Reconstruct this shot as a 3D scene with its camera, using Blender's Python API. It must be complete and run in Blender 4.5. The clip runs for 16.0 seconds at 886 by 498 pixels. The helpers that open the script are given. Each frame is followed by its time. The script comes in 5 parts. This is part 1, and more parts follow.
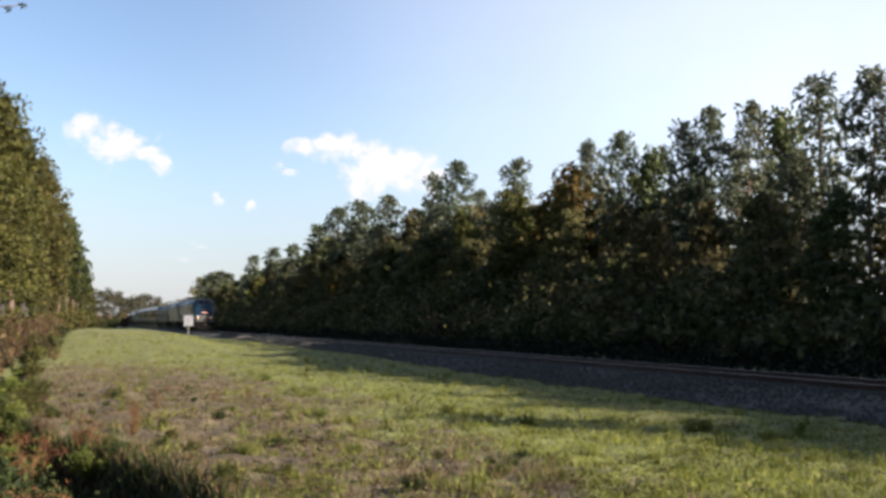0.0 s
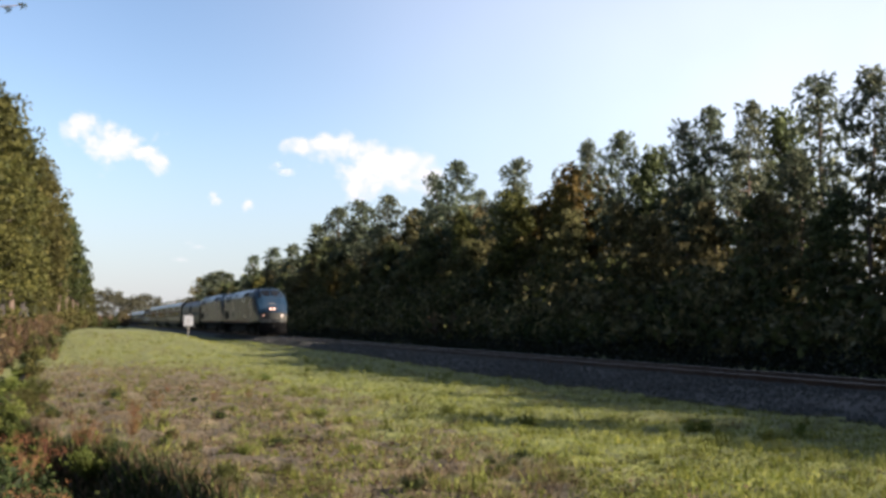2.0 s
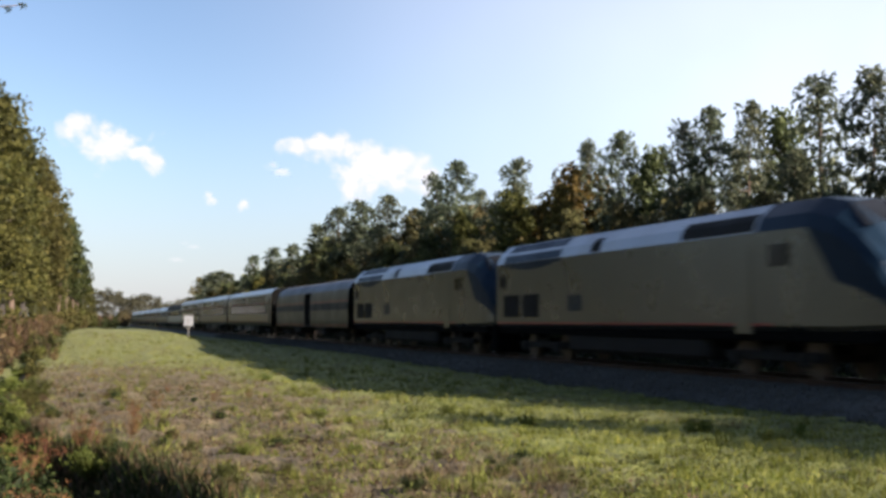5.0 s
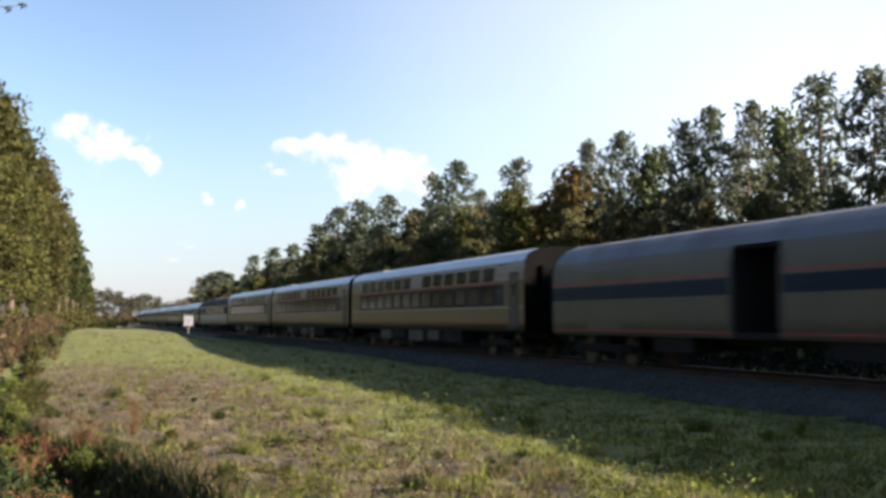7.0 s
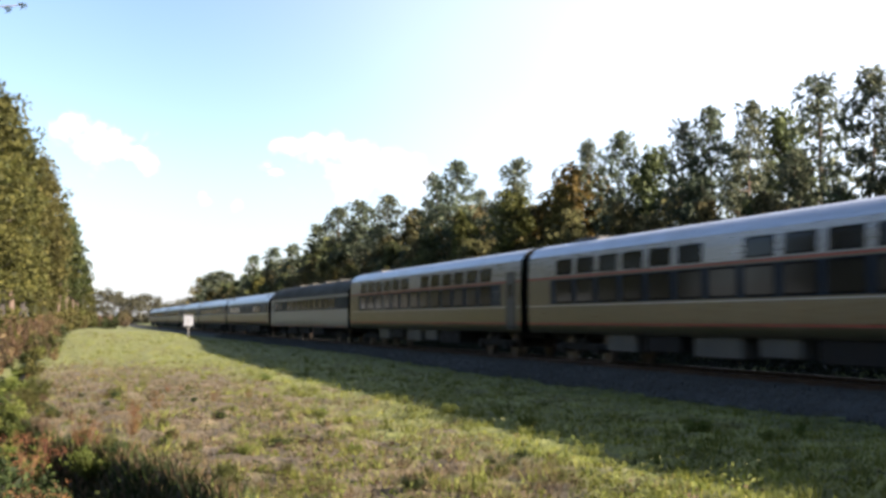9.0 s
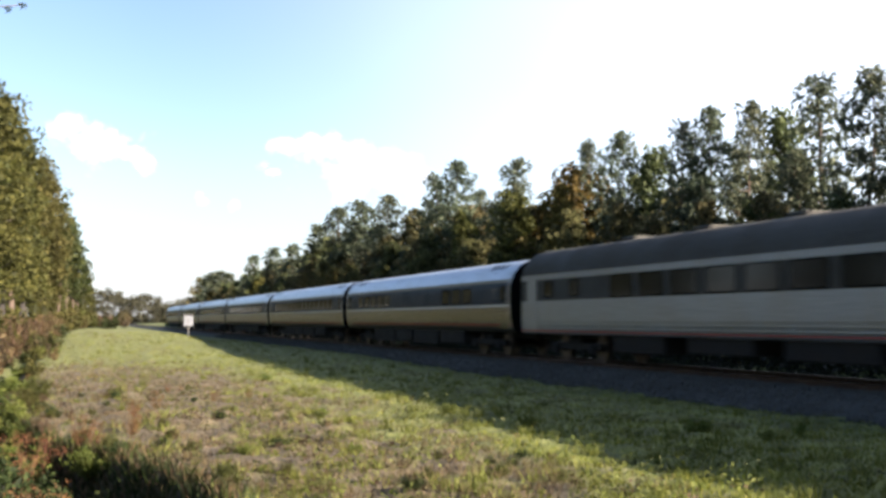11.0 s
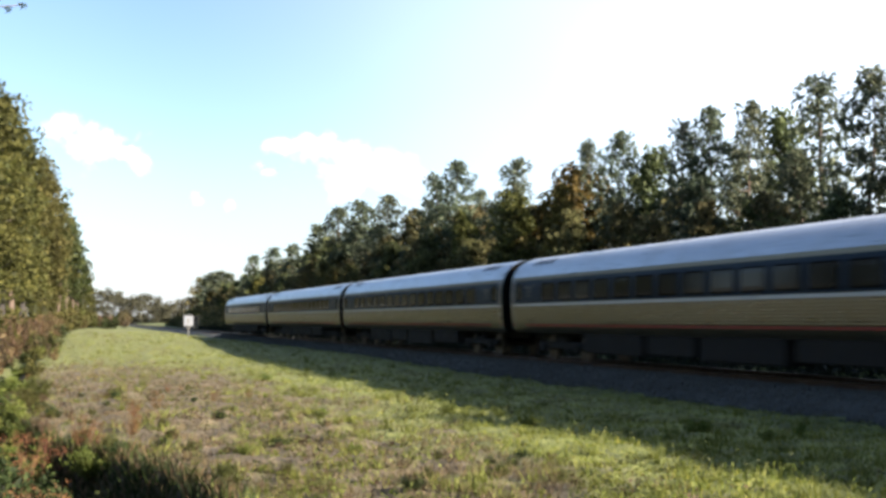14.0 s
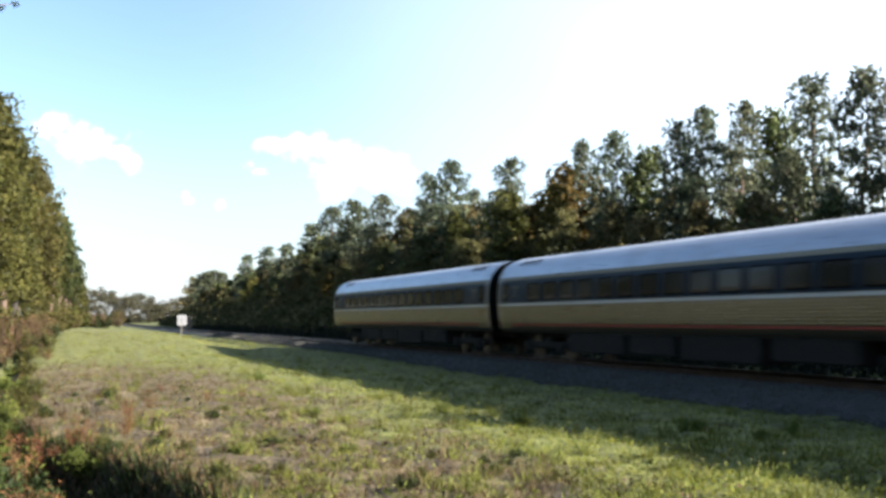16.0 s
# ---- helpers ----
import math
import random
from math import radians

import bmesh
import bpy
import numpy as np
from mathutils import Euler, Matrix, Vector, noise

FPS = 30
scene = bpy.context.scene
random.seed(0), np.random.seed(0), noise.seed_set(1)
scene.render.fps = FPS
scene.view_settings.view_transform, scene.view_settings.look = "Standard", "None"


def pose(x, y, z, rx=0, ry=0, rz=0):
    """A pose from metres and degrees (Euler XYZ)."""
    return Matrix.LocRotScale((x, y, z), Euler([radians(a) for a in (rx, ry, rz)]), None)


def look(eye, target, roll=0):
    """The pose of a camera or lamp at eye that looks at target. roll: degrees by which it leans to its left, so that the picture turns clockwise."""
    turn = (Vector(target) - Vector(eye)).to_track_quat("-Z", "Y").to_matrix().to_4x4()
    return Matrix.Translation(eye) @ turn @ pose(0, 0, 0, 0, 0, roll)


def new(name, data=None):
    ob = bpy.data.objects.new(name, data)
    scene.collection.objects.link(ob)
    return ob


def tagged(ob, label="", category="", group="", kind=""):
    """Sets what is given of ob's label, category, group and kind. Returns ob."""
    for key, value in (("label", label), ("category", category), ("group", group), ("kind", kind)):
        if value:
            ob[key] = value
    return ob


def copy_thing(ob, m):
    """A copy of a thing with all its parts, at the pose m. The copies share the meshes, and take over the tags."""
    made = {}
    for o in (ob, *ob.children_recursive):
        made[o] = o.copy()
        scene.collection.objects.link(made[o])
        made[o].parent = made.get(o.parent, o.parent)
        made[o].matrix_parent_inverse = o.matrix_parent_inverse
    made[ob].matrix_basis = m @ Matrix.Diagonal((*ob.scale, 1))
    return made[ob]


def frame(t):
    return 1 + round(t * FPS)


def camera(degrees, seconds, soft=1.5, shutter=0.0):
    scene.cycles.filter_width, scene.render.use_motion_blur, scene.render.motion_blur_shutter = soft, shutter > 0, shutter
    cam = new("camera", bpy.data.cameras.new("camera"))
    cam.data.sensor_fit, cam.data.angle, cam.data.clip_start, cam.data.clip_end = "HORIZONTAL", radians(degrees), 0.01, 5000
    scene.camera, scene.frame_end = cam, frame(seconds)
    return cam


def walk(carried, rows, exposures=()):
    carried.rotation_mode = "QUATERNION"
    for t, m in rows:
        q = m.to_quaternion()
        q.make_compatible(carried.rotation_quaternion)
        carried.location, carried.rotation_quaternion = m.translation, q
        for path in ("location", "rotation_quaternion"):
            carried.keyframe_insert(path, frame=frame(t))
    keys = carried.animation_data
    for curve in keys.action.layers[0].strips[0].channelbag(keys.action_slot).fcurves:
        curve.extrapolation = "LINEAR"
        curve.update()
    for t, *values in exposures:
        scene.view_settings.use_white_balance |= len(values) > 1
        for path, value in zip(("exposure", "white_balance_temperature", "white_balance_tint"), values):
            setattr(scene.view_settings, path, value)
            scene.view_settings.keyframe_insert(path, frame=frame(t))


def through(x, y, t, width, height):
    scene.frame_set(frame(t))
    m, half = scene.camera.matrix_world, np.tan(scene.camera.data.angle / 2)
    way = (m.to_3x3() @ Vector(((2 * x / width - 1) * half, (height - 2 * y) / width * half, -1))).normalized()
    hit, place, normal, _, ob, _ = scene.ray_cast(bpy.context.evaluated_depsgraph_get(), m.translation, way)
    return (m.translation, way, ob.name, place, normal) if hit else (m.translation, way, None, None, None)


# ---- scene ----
cam = camera(46.07, 16.0, soft=3.35, shutter=0.5)
EYE = (0.0, 0.0, 1.44)


def aim(turn, tilt):
    """Camera pose: degrees to the right of the track's line, degrees upward."""
    return pose(*EYE, 90 + tilt, 0, -turn)


walk(cam, [(0.0, aim(19.93, 3.907)), (8.0, aim(19.93, 3.907)), (15.2, aim(19.93, 3.907)), (15.5, aim(19.98, 3.95)),
           (15.75, aim(20.13, 3.93)), (16.0, aim(20.27, 3.88))],
     exposures=[(0.0, 1.84, 6500, 18), (4.2, 1.84, 6500, 18), (6.3, 1.88, 6500, 18), (8.0, 2.17, 6500, 18), (9.2, 2.34, 6500, 18), (12.0, 2.34, 6500, 16), (16.0, 2.34, 6250, 12)])

# ---- daylight: low afternoon sun from behind and beyond the woods ----
SUN_AZ, SUN_EL = 138.0, 19.6      # degrees from the track's line (+y) towards +x, and above the horizon
world = bpy.data.worlds.new("sky")
scene.world = world
world.use_nodes = True
wn = world.node_tree.nodes
sky = wn.new("ShaderNodeTexSky")
sky.sky_type, sky.sun_disc = "NISHITA", False
sky.sun_elevation, sky.sun_rotation = radians(SUN_EL), radians(SUN_AZ)
sky.air_density, sky.dust_density, sky.ozone_density = 1.0, 0.4, 2.0
# thin high veil of white cloud over the half of the sky beyond the track
wl = world.node_tree.links
co, dotp = wn.new("ShaderNodeTexCoord"), wn.new("ShaderNodeVectorMath")
dotp.operation, dotp.inputs[1].default_value = "DOT_PRODUCT", (0.90, 0.28, 0.33)
wl.new(co.outputs["Generated"], dotp.inputs[0])
veil = wn.new("ShaderNodeMapRange")
veil.interpolation_type = "SMOOTHSTEP"
for socket, v in zip(veil.inputs[1:5], (0.4, 1.0, 0.0, 1.0)):
    socket.default_value = v
wl.new(dotp.outputs["Value"], veil.inputs[0])
wisps = wn.new("ShaderNodeTexNoise")
wisps.inputs["Scale"].default_value, wisps.inputs["Detail"].default_value = 2.2, 4
wl.new(co.outputs["Generated"], wisps.inputs["Vector"])
amount = wn.new("ShaderNodeMath")
amount.operation = "MULTIPLY"
wl.new(veil.outputs[0], amount.inputs[0])
spread = wn.new("ShaderNodeMapRange")
for socket, v in zip(spread.inputs[1:5], (0.3, 0.7, 0.8, 1.15)):
    socket.default_value = v
wl.new(wisps.outputs[0], spread.inputs[0])
wl.new(spread.outputs[0], amount.inputs[1])
both = wn.new("ShaderNodeMix")
both.data_type, both.blend_type, both.clamp_factor = "RGBA", "ADD", False
wl.new(amount.outputs[0], both.inputs[0])
wl.new(sky.outputs[0], both.inputs[6])
both.inputs[7].default_value = (4.0, 3.9, 3.75, 1)
# pale haze low over the horizon, all round
axes = wn.new("ShaderNodeSeparateXYZ")
wl.new(co.outputs["Generated"], axes.inputs[0])
low = wn.new("ShaderNodeMapRange")
low.interpolation_type = "SMOOTHSTEP"
for socket, v in zip(low.inputs[1:5], (-0.02, 0.2, 0.75, 0.0)):
    socket.default_value = v
wl.new(axes.outputs[2], low.inputs[0])
haze = wn.new("ShaderNodeMix")
haze.data_type = "RGBA"
wl.new(low.outputs[0], haze.inputs[0])
wl.new(both.outputs[2], haze.inputs[6])
haze.inputs[7].default_value = (2.9, 3.3, 4.0, 1)
wl.new(haze.outputs[2], wn["Background"].inputs[0])
wn["Background"].inputs[1].default_value = 0.05

sun = new("sun", bpy.data.lights.new("sun", "SUN"))
sun.data.energy, sun.data.angle, sun.data.color = 5.0, radians(0.6), (1.0, 0.9, 0.74)
a, e = radians(SUN_AZ), radians(SUN_EL)
sun.matrix_world = look((0, 0, 60), (-math.sin(a) * math.cos(e), -math.cos(a) * math.cos(e), 60 - math.sin(e)))

# ---- the line of the railway ----
TRACK_U, CURVE_FROM, CURVE = 17.8, 51.5, 0.0000856


def bend(s):
    """Offset of the line to the right, and its turn in radians, s metres along it."""
    d = max(0.0, s - CURVE_FROM)
    return 0.5 * CURVE * d * d, CURVE * d


def on_line(s, u):
    """Point u metres to the right of the eye's parallel of the track."""
    off, turn = bend(s)
    return u + off, s


def smooth(v, lo, hi):
    t = min(1.0, max(0.0, (v - lo) / (hi - lo)))
    return t * t * (3 - 2 * t)


def ditch_x(y):
    """The bottom of the ditch, which runs across in front of the eye and then beside the wood."""
    return -2.0 + 3.0 * (1 - smooth(y, 11, 24.5))


def ground_z(x, y):
    u = x - bend(min(max(y, 0), 700))[0]
    z = -0.6
    z += 0.9 * smooth(y, 55, 105) * (1 - smooth(y, 130, 260)) * (1 - smooth(u, 9, 13)) * smooth(u, -3, 1)
    d = ditch_x(y)
    z -= (0.55 + 0.7 * (1 - smooth(y, 13, 26))) * smooth(u, d - 2.9, d - 1.0) * (1 - smooth(u, d, d + 0.9)) * (1 - smooth(y, 60, 120)) * smooth(y, 3, 8)
    z += 0.18 * smooth(u, 11, 14) * (1 - smooth(u, 15, 16)) * smooth(y, 35, 60)
    z += 0.5 * (1 - smooth(u, -9, -4)) + 0.4 * smooth(u, 24, 34)
    near = 1 - smooth(y, 60, 140)
    z += near * (0.07 * noise.noise((x * 0.35, y * 0.35, 0)) + 0.05 * noise.noise((x * 1.1, y * 1.1, 4)) + 0.06 * noise.noise((x * 2.3, y * 2.3, 6)))
    # the dry side of the strip is rough and hummocky
    z += near * (1 - smooth(u, 4.5, 8)) * (0.05 * noise.noise((x * 1.4, y * 1.4, 11)) + 0.06 * noise.noise((x * 2.1, y * 2.1, 13)))
    z += 0.12 * noise.noise((x * 0.05, y * 0.05, 9)) * smooth(abs(u - 17), 6, 12)
    return z


# ---- materials ----
def mat(name, rough=0.6, metal=0.0):
    m = bpy.data.materials.new(name)
    m.use_nodes = True
    b = m.node_tree.nodes["Principled BSDF"]
    b.inputs["Roughness"].default_value, b.inputs["Metallic"].default_value = rough, metal
    return m, m.node_tree.nodes, m.node_tree.links, b


def ramp(nodes, stops):
    r = nodes.new("ShaderNodeValToRGB")
    while len(r.color_ramp.elements) < len(stops):
        r.color_ramp.elements.new(0.5)
    for el, (p, c) in zip(r.color_ramp.elements, stops):
        el.position, el.color = p, (*c, 1)
    return r


def noise_tex(nodes, links, scale, detail=4, coords="Object"):
    c = nodes.new("ShaderNodeTexCoord")
    n = nodes.new("ShaderNodeTexNoise")
    n.inputs["Scale"].default_value, n.inputs["Detail"].default_value = scale, detail
    links.new(c.outputs[coords], n.inputs["Vector"])
    return n


def mix(nodes, links, fac, a_out, b_out, mode="MIX"):
    m = nodes.new("ShaderNodeMix")
    m.data_type, m.blend_type = "RGBA", mode
    if isinstance(fac, float):
        m.inputs[0].default_value = fac
    else:
        links.new(fac, m.inputs[0])
    for socket, v in ((m.inputs[6], a_out), (m.inputs[7], b_out)):
        if isinstance(v, tuple):
            socket.default_value = (*v, 1)
        else:
            links.new(v, socket)
    return m.outputs[2]


def bumped(nodes, links, b, out, strength, distance):
    k = nodes.new("ShaderNodeBump")
    k.inputs["Strength"].default_value, k.inputs["Distance"].default_value = strength, distance
    links.new(out, k.inputs["Height"])
    links.new(k.outputs[0], b.inputs["Normal"])


def worn(name, colour, rough=0.5, metal=0.0, vary=0.25, scale=3.0, grime=(0.06, 0.05, 0.04), dirt=0.35, spec=0.3):
    """A surface of one colour with fine variation and soft grime."""
    m, n, l, b = mat(name, rough, metal)
    b.inputs["Specular IOR Level"].default_value = spec
    big, fine = noise_tex(n, l, scale * 0.35, 5), noise_tex(n, l, scale * 6, 3)
    dark, light = tuple(c * (1 - vary) for c in colour), tuple(min(1, c * (1 + vary)) for c in colour)
    r = ramp(n, [(0.3, dark), (0.7, light)])
    l.new(fine.outputs[0], r.inputs[0])
    g = ramp(n, [(0.45, (0, 0, 0)), (0.8, (dirt, dirt, dirt))])
    l.new(big.outputs[0], g.inputs[0])
    l.new(mix(n, l, g.outputs[0], r.outputs[0], grime), b.inputs["Base Color"])
    rr = ramp(n, [(0.3, (rough * 0.8,) * 3), (0.7, (min(1, rough * 1.25),) * 3)])
    l.new(big.outputs[0], rr.inputs[0])
    l.new(rr.outputs[0], b.inputs["Roughness"])
    bumped(n, l, b, fine.outputs[0], 0.15, 0.01)
    return m


def leafy(name, dark, mid, light, through=0.35):
    """Leaves: colour varies leaf by leaf, clump by clump and tree by tree; light comes through them."""
    m, n, l, b = mat(name, 0.7)
    b.inputs["Specular IOR Level"].default_value = 0.15
    geo, info = n.new("ShaderNodeNewGeometry"), n.new("ShaderNodeObjectInfo")
    r = ramp(n, [(0.0, dark), (0.55, mid), (1.0, light)])
    l.new(geo.outputs["Random Per Island"], r.inputs[0])
    patch = noise_tex(n, l, 0.5, 3)
    hs = n.new("ShaderNodeHueSaturation")
    l.new(r.outputs[0], hs.inputs["Color"])
    v = n.new("ShaderNodeMapRange")
    v.inputs[1].default_value, v.inputs[2].default_value, v.inputs[3].default_value, v.inputs[4].default_value = 0.3, 0.7, 0.65, 1.35
    l.new(patch.outputs[0], v.inputs[0])
    l.new(v.outputs[0], hs.inputs["Value"])
    h = n.new("ShaderNodeMapRange")
    h.inputs[3].default_value, h.inputs[4].default_value = 0.478, 0.522
    l.new(info.outputs["Random"], h.inputs[0])
    l.new(h.outputs[0], hs.inputs["Hue"])
    l.new(hs.outputs[0], b.inputs["Base Color"])
    tr = n.new("ShaderNodeBsdfTranslucent")
    l.new(hs.outputs[0], tr.inputs[0])
    ms = n.new("ShaderNodeMixShader")
    ms.inputs[0].default_value = through
    l.new(b.outputs[0], ms.inputs[1])
    l.new(tr.outputs[0], ms.inputs[2])
    l.new(ms.outputs[0], n["Material Output"].inputs[0])
    return m


def ground_material():
    m, n, l, b = mat("mown_grass_and_thatch", 0.95)
    big, mid, fine = noise_tex(n, l, 0.16, 4), noise_tex(n, l, 0.9, 5), noise_tex(n, l, 14, 4)
    green = ramp(n, [(0.3, (0.05, 0.067, 0.011)), (0.5, (0.113, 0.127, 0.023)), (0.72, (0.192, 0.197, 0.046))])
    l.new(fine.outputs[0], green.inputs[0])
    brown = ramp(n, [(0.32, (0.028, 0.019, 0.01)), (0.5, (0.082, 0.06, 0.03)), (0.7, (0.18, 0.138, 0.074))])
    l.new(fine.outputs[0], brown.inputs[0])
    # dry, thatchy ground towards the ditch, greener towards the track
    sep = n.new("ShaderNodeSeparateXYZ")
    geo = n.new("ShaderNodeNewGeometry")
    l.new(geo.outputs["Position"], sep.inputs[0])
    dry = n.new("ShaderNodeMapRange")
    dry.inputs[1].default_value, dry.inputs[2].default_value, dry.inputs[3].default_value, dry.inputs[4].default_value = 4.2, 8.6, 0.88, 0.05
    l.new(sep.outputs[0], dry.inputs[0])
    fade = n.new("ShaderNodeMapRange")
    for socket, v in zip(fade.inputs[1:5], (36.0, 56.0, 1.0, 0.2)):
        socket.default_value = v
    l.new(sep.outputs[1], fade.inputs[0])
    dried = n.new("ShaderNodeMath")
    dried.operation = "MULTIPLY"
    l.new(dry.outputs[0], dried.inputs[0])
    l.new(fade.outputs[0], dried.inputs[1])
    add = n.new("ShaderNodeMath")
    add.operation = "MULTIPLY_ADD"
    l.new(mid.outputs[0], add.inputs[0])
    add.inputs[1].default_value = 1.6
    sub = n.new("ShaderNodeMath")
    sub.operation = "SUBTRACT"
    l.new(dried.outputs[0], sub.inputs[0])
    sub.inputs[1].default_value = 0.8
    l.new(sub.outputs[0], add.inputs[2])
    add2 = n.new("ShaderNodeMath")
    add2.operation = "MULTIPLY_ADD"
    l.new(big.outputs[0], add2.inputs[0])
    add2.inputs[1].default_value = 0.6
    l.new(add.outputs[0], add2.inputs[2])
    k = ramp(n, [(0.55, (0, 0, 0)), (0.95, (1, 1, 1))])
    l.new(add2.outputs[0], k.inputs[0])
    clod = noise_tex(n, l, 2.6, 3)
    tone = ramp(n, [(0.36, (0.5, 0.5, 0.5)), (0.62, (1.2, 1.2, 1.2))])
    l.new(clod.outputs[0], tone.inputs[0])
    l.new(mix(n, l, 0.9, mix(n, l, k.outputs[0], green.outputs[0], brown.outputs[0]), tone.outputs[0], "MULTIPLY"), b.inputs["Base Color"])
    bumped(n, l, b, fine.outputs[0], 0.8, 0.05)
    return m


def bark(name, c):
    m, n, l, b = mat(name, 0.9)
    t = noise_tex(n, l, 6, 5)
    r = ramp(n, [(0.35, tuple(v * 0.45 for v in c)), (0.65, c)])
    l.new(t.outputs[0], r.inputs[0])
    l.new(r.outputs[0], b.inputs["Base Color"])
    bumped(n, l, b, t.outputs[0], 0.7, 0.04)
    return m


def glass_dark(name):
    m, n, l, b = mat(name, 0.12)
    b.inputs["Base Color"].default_value = (0.007, 0.008, 0.01, 1)
    b.inputs["Specular IOR Level"].default_value = 0.17
    return m


def glowing(name, colour, strength):
    m, n, l, b = mat(name, 0.3)
    b.inputs["Emission Color"].default_value, b.inputs["Emission Strength"].default_value = (*colour, 1), strength
    return m


def steel(name, colour, rough, metal=0.6):
    """Brushed stainless sheet with the dull film of the road."""
    m, n, l, b = mat(name, rough, metal)
    c = n.new("ShaderNodeTexCoord")
    mp = n.new("ShaderNodeMapping")
    mp.inputs["Scale"].default_value = (0.6, 8, 14)
    l.new(c.outputs["Object"], mp.inputs[0])
    t = n.new("ShaderNodeTexNoise")
    t.inputs["Scale"].default_value, t.inputs["Detail"].default_value = 1.5, 5
    l.new(mp.outputs[0], t.inputs["Vector"])
    r = ramp(n, [(0.3, tuple(v * 0.75 for v in colour)), (0.7, colour)])
    l.new(t.outputs[0], r.inputs[0])
    film = noise_tex(n, l, 0.7, 5)
    g = ramp(n, [(0.45, (0, 0, 0)), (0.8, (0.4, 0.4, 0.4))])
    l.new(film.outputs[0], g.inputs[0])
    l.new(mix(n, l, g.outputs[0], r.outputs[0], (0.2, 0.17, 0.13)), b.inputs["Base Color"])
    rr = ramp(n, [(0.3, (rough * 0.8,) * 3), (0.7, (rough * 1.3,) * 3)])
    l.new(t.outputs[0], rr.inputs[0])
    l.new(rr.outputs[0], b.inputs["Roughness"])
    return m


def cloud_material():
    """Thin bright vapour, dense in the middle of each billow and ragged at its rim."""
    m, n, l, b = mat("bright_cloud", 1.0)
    at = n.new("ShaderNodeAttribute")
    at.attribute_name = "thickness"
    big, fine = noise_tex(n, l, 0.016, 5), noise_tex(n, l, 0.06, 4)
    s1 = n.new("ShaderNodeMath")
    s1.operation = "MULTIPLY_ADD"
    l.new(big.outputs[0], s1.inputs[0])
    s1.inputs[1].default_value = 6.0
    l.new(at.outputs["Fac"], s1.inputs[2])
    s2 = n.new("ShaderNodeMath")
    s2.operation = "MULTIPLY_ADD"
    l.new(fine.outputs[0], s2.inputs[0])
    s2.inputs[1].default_value = 1.4
    l.new(s1.outputs[0], s2.inputs[2])
    k = n.new("ShaderNodeMapRange")
    k.interpolation_type = "SMOOTHSTEP"
    for socket, v in zip(k.inputs[1:5], (3.1, 5.6, 0.0, 0.86)):
        socket.default_value = v
    l.new(s2.outputs[0], k.inputs[0])
    glow, clear, ms = n.new("ShaderNodeEmission"), n.new("ShaderNodeBsdfTransparent"), n.new("ShaderNodeMixShader")
    glow.inputs[0].default_value, glow.inputs[1].default_value = (1.0, 0.99, 0.98, 1), 0.305
    l.new(k.outputs[0], ms.inputs[0])
    l.new(clear.outputs[0], ms.inputs[1])
    l.new(glow.outputs[0], ms.inputs[2])
    l.new(ms.outputs[0], n["Material Output"].inputs[0])
    return m


GROUND = ground_material()
PINE = leafy("pine_needles", (0.029, 0.039, 0.026), (0.065, 0.081, 0.047), (0.130, 0.141, 0.085), 0.38)
PINE_WARM = leafy("pine_needles_warm", (0.014, 0.020, 0.006), (0.033, 0.041, 0.011), (0.061, 0.067, 0.022), 0.35)
GREEN = leafy("green_leaves", (0.03, 0.038, 0.015), (0.068, 0.08, 0.03), (0.125, 0.135, 0.054))
DULL = leafy("dull_brown_green_leaves", (0.036, 0.035, 0.014), (0.092, 0.084, 0.035), (0.165, 0.145, 0.064))
YELLOW = leafy("yellowing_leaves", (0.025, 0.028, 0.008), (0.058, 0.059, 0.015), (0.095, 0.088, 0.024))
RUSSET = leafy("russet_leaves", (0.047, 0.038, 0.011), (0.115, 0.093, 0.025), (0.187, 0.149, 0.048), 0.5)
BRUSH = leafy("dry_brush", (0.035, 0.020, 0.010), (0.081, 0.050, 0.025), (0.131, 0.091, 0.050), 0.25)
RUST_WEED = leafy("rust_red_seed_heads", (0.075, 0.033, 0.015), (0.145, 0.068, 0.03), (0.21, 0.115, 0.052), 0.3)
RUST_LITTER = leafy("brown_litter", (0.014, 0.009, 0.005), (0.040, 0.025, 0.014), (0.116, 0.081, 0.048), 0.2)
FAR_LEAVES = leafy("far_dull_leaves", (0.024, 0.024, 0.014), (0.049, 0.048, 0.029), (0.083, 0.077, 0.049), 0.3)
# Green darkened so that ditch grass and brambles carry shade in their colour.
SHADED_GREEN = leafy("shade_darkened_green", (0.009, 0.014, 0.004), (0.018, 0.030, 0.008), (0.047, 0.062, 0.018), 0.3)
# Leaf colour taken near black, standing in for the shade beyond the train.
SHADED_WEED = leafy("shade_blackened_weeds", (0.002, 0.003, 0.001), (0.004, 0.007, 0.002), (0.009, 0.011, 0.004), 0.15)
BLADE = leafy("grass_blades", (0.046, 0.068, 0.008), (0.114, 0.139, 0.019), (0.209, 0.219, 0.043), 0.35)
STRAW = leafy("straw_blades", (0.028, 0.020, 0.010), (0.086, 0.065, 0.029), (0.161, 0.131, 0.063), 0.3)
WEED_LIGHT = leafy("pale_weed_leaves", (0.051, 0.073, 0.012), (0.103, 0.128, 0.026), (0.165, 0.184, 0.050), 0.4)
PINE_BARK, GREY_BARK = bark("pine_bark", (0.11, 0.075, 0.055)), bark("grey_bark", (0.028, 0.024, 0.02))
STONE = worn("grey_ballast_stone", (0.054, 0.053, 0.047), 0.9, vary=0.45, scale=5, grime=(0.06, 0.05, 0.045))
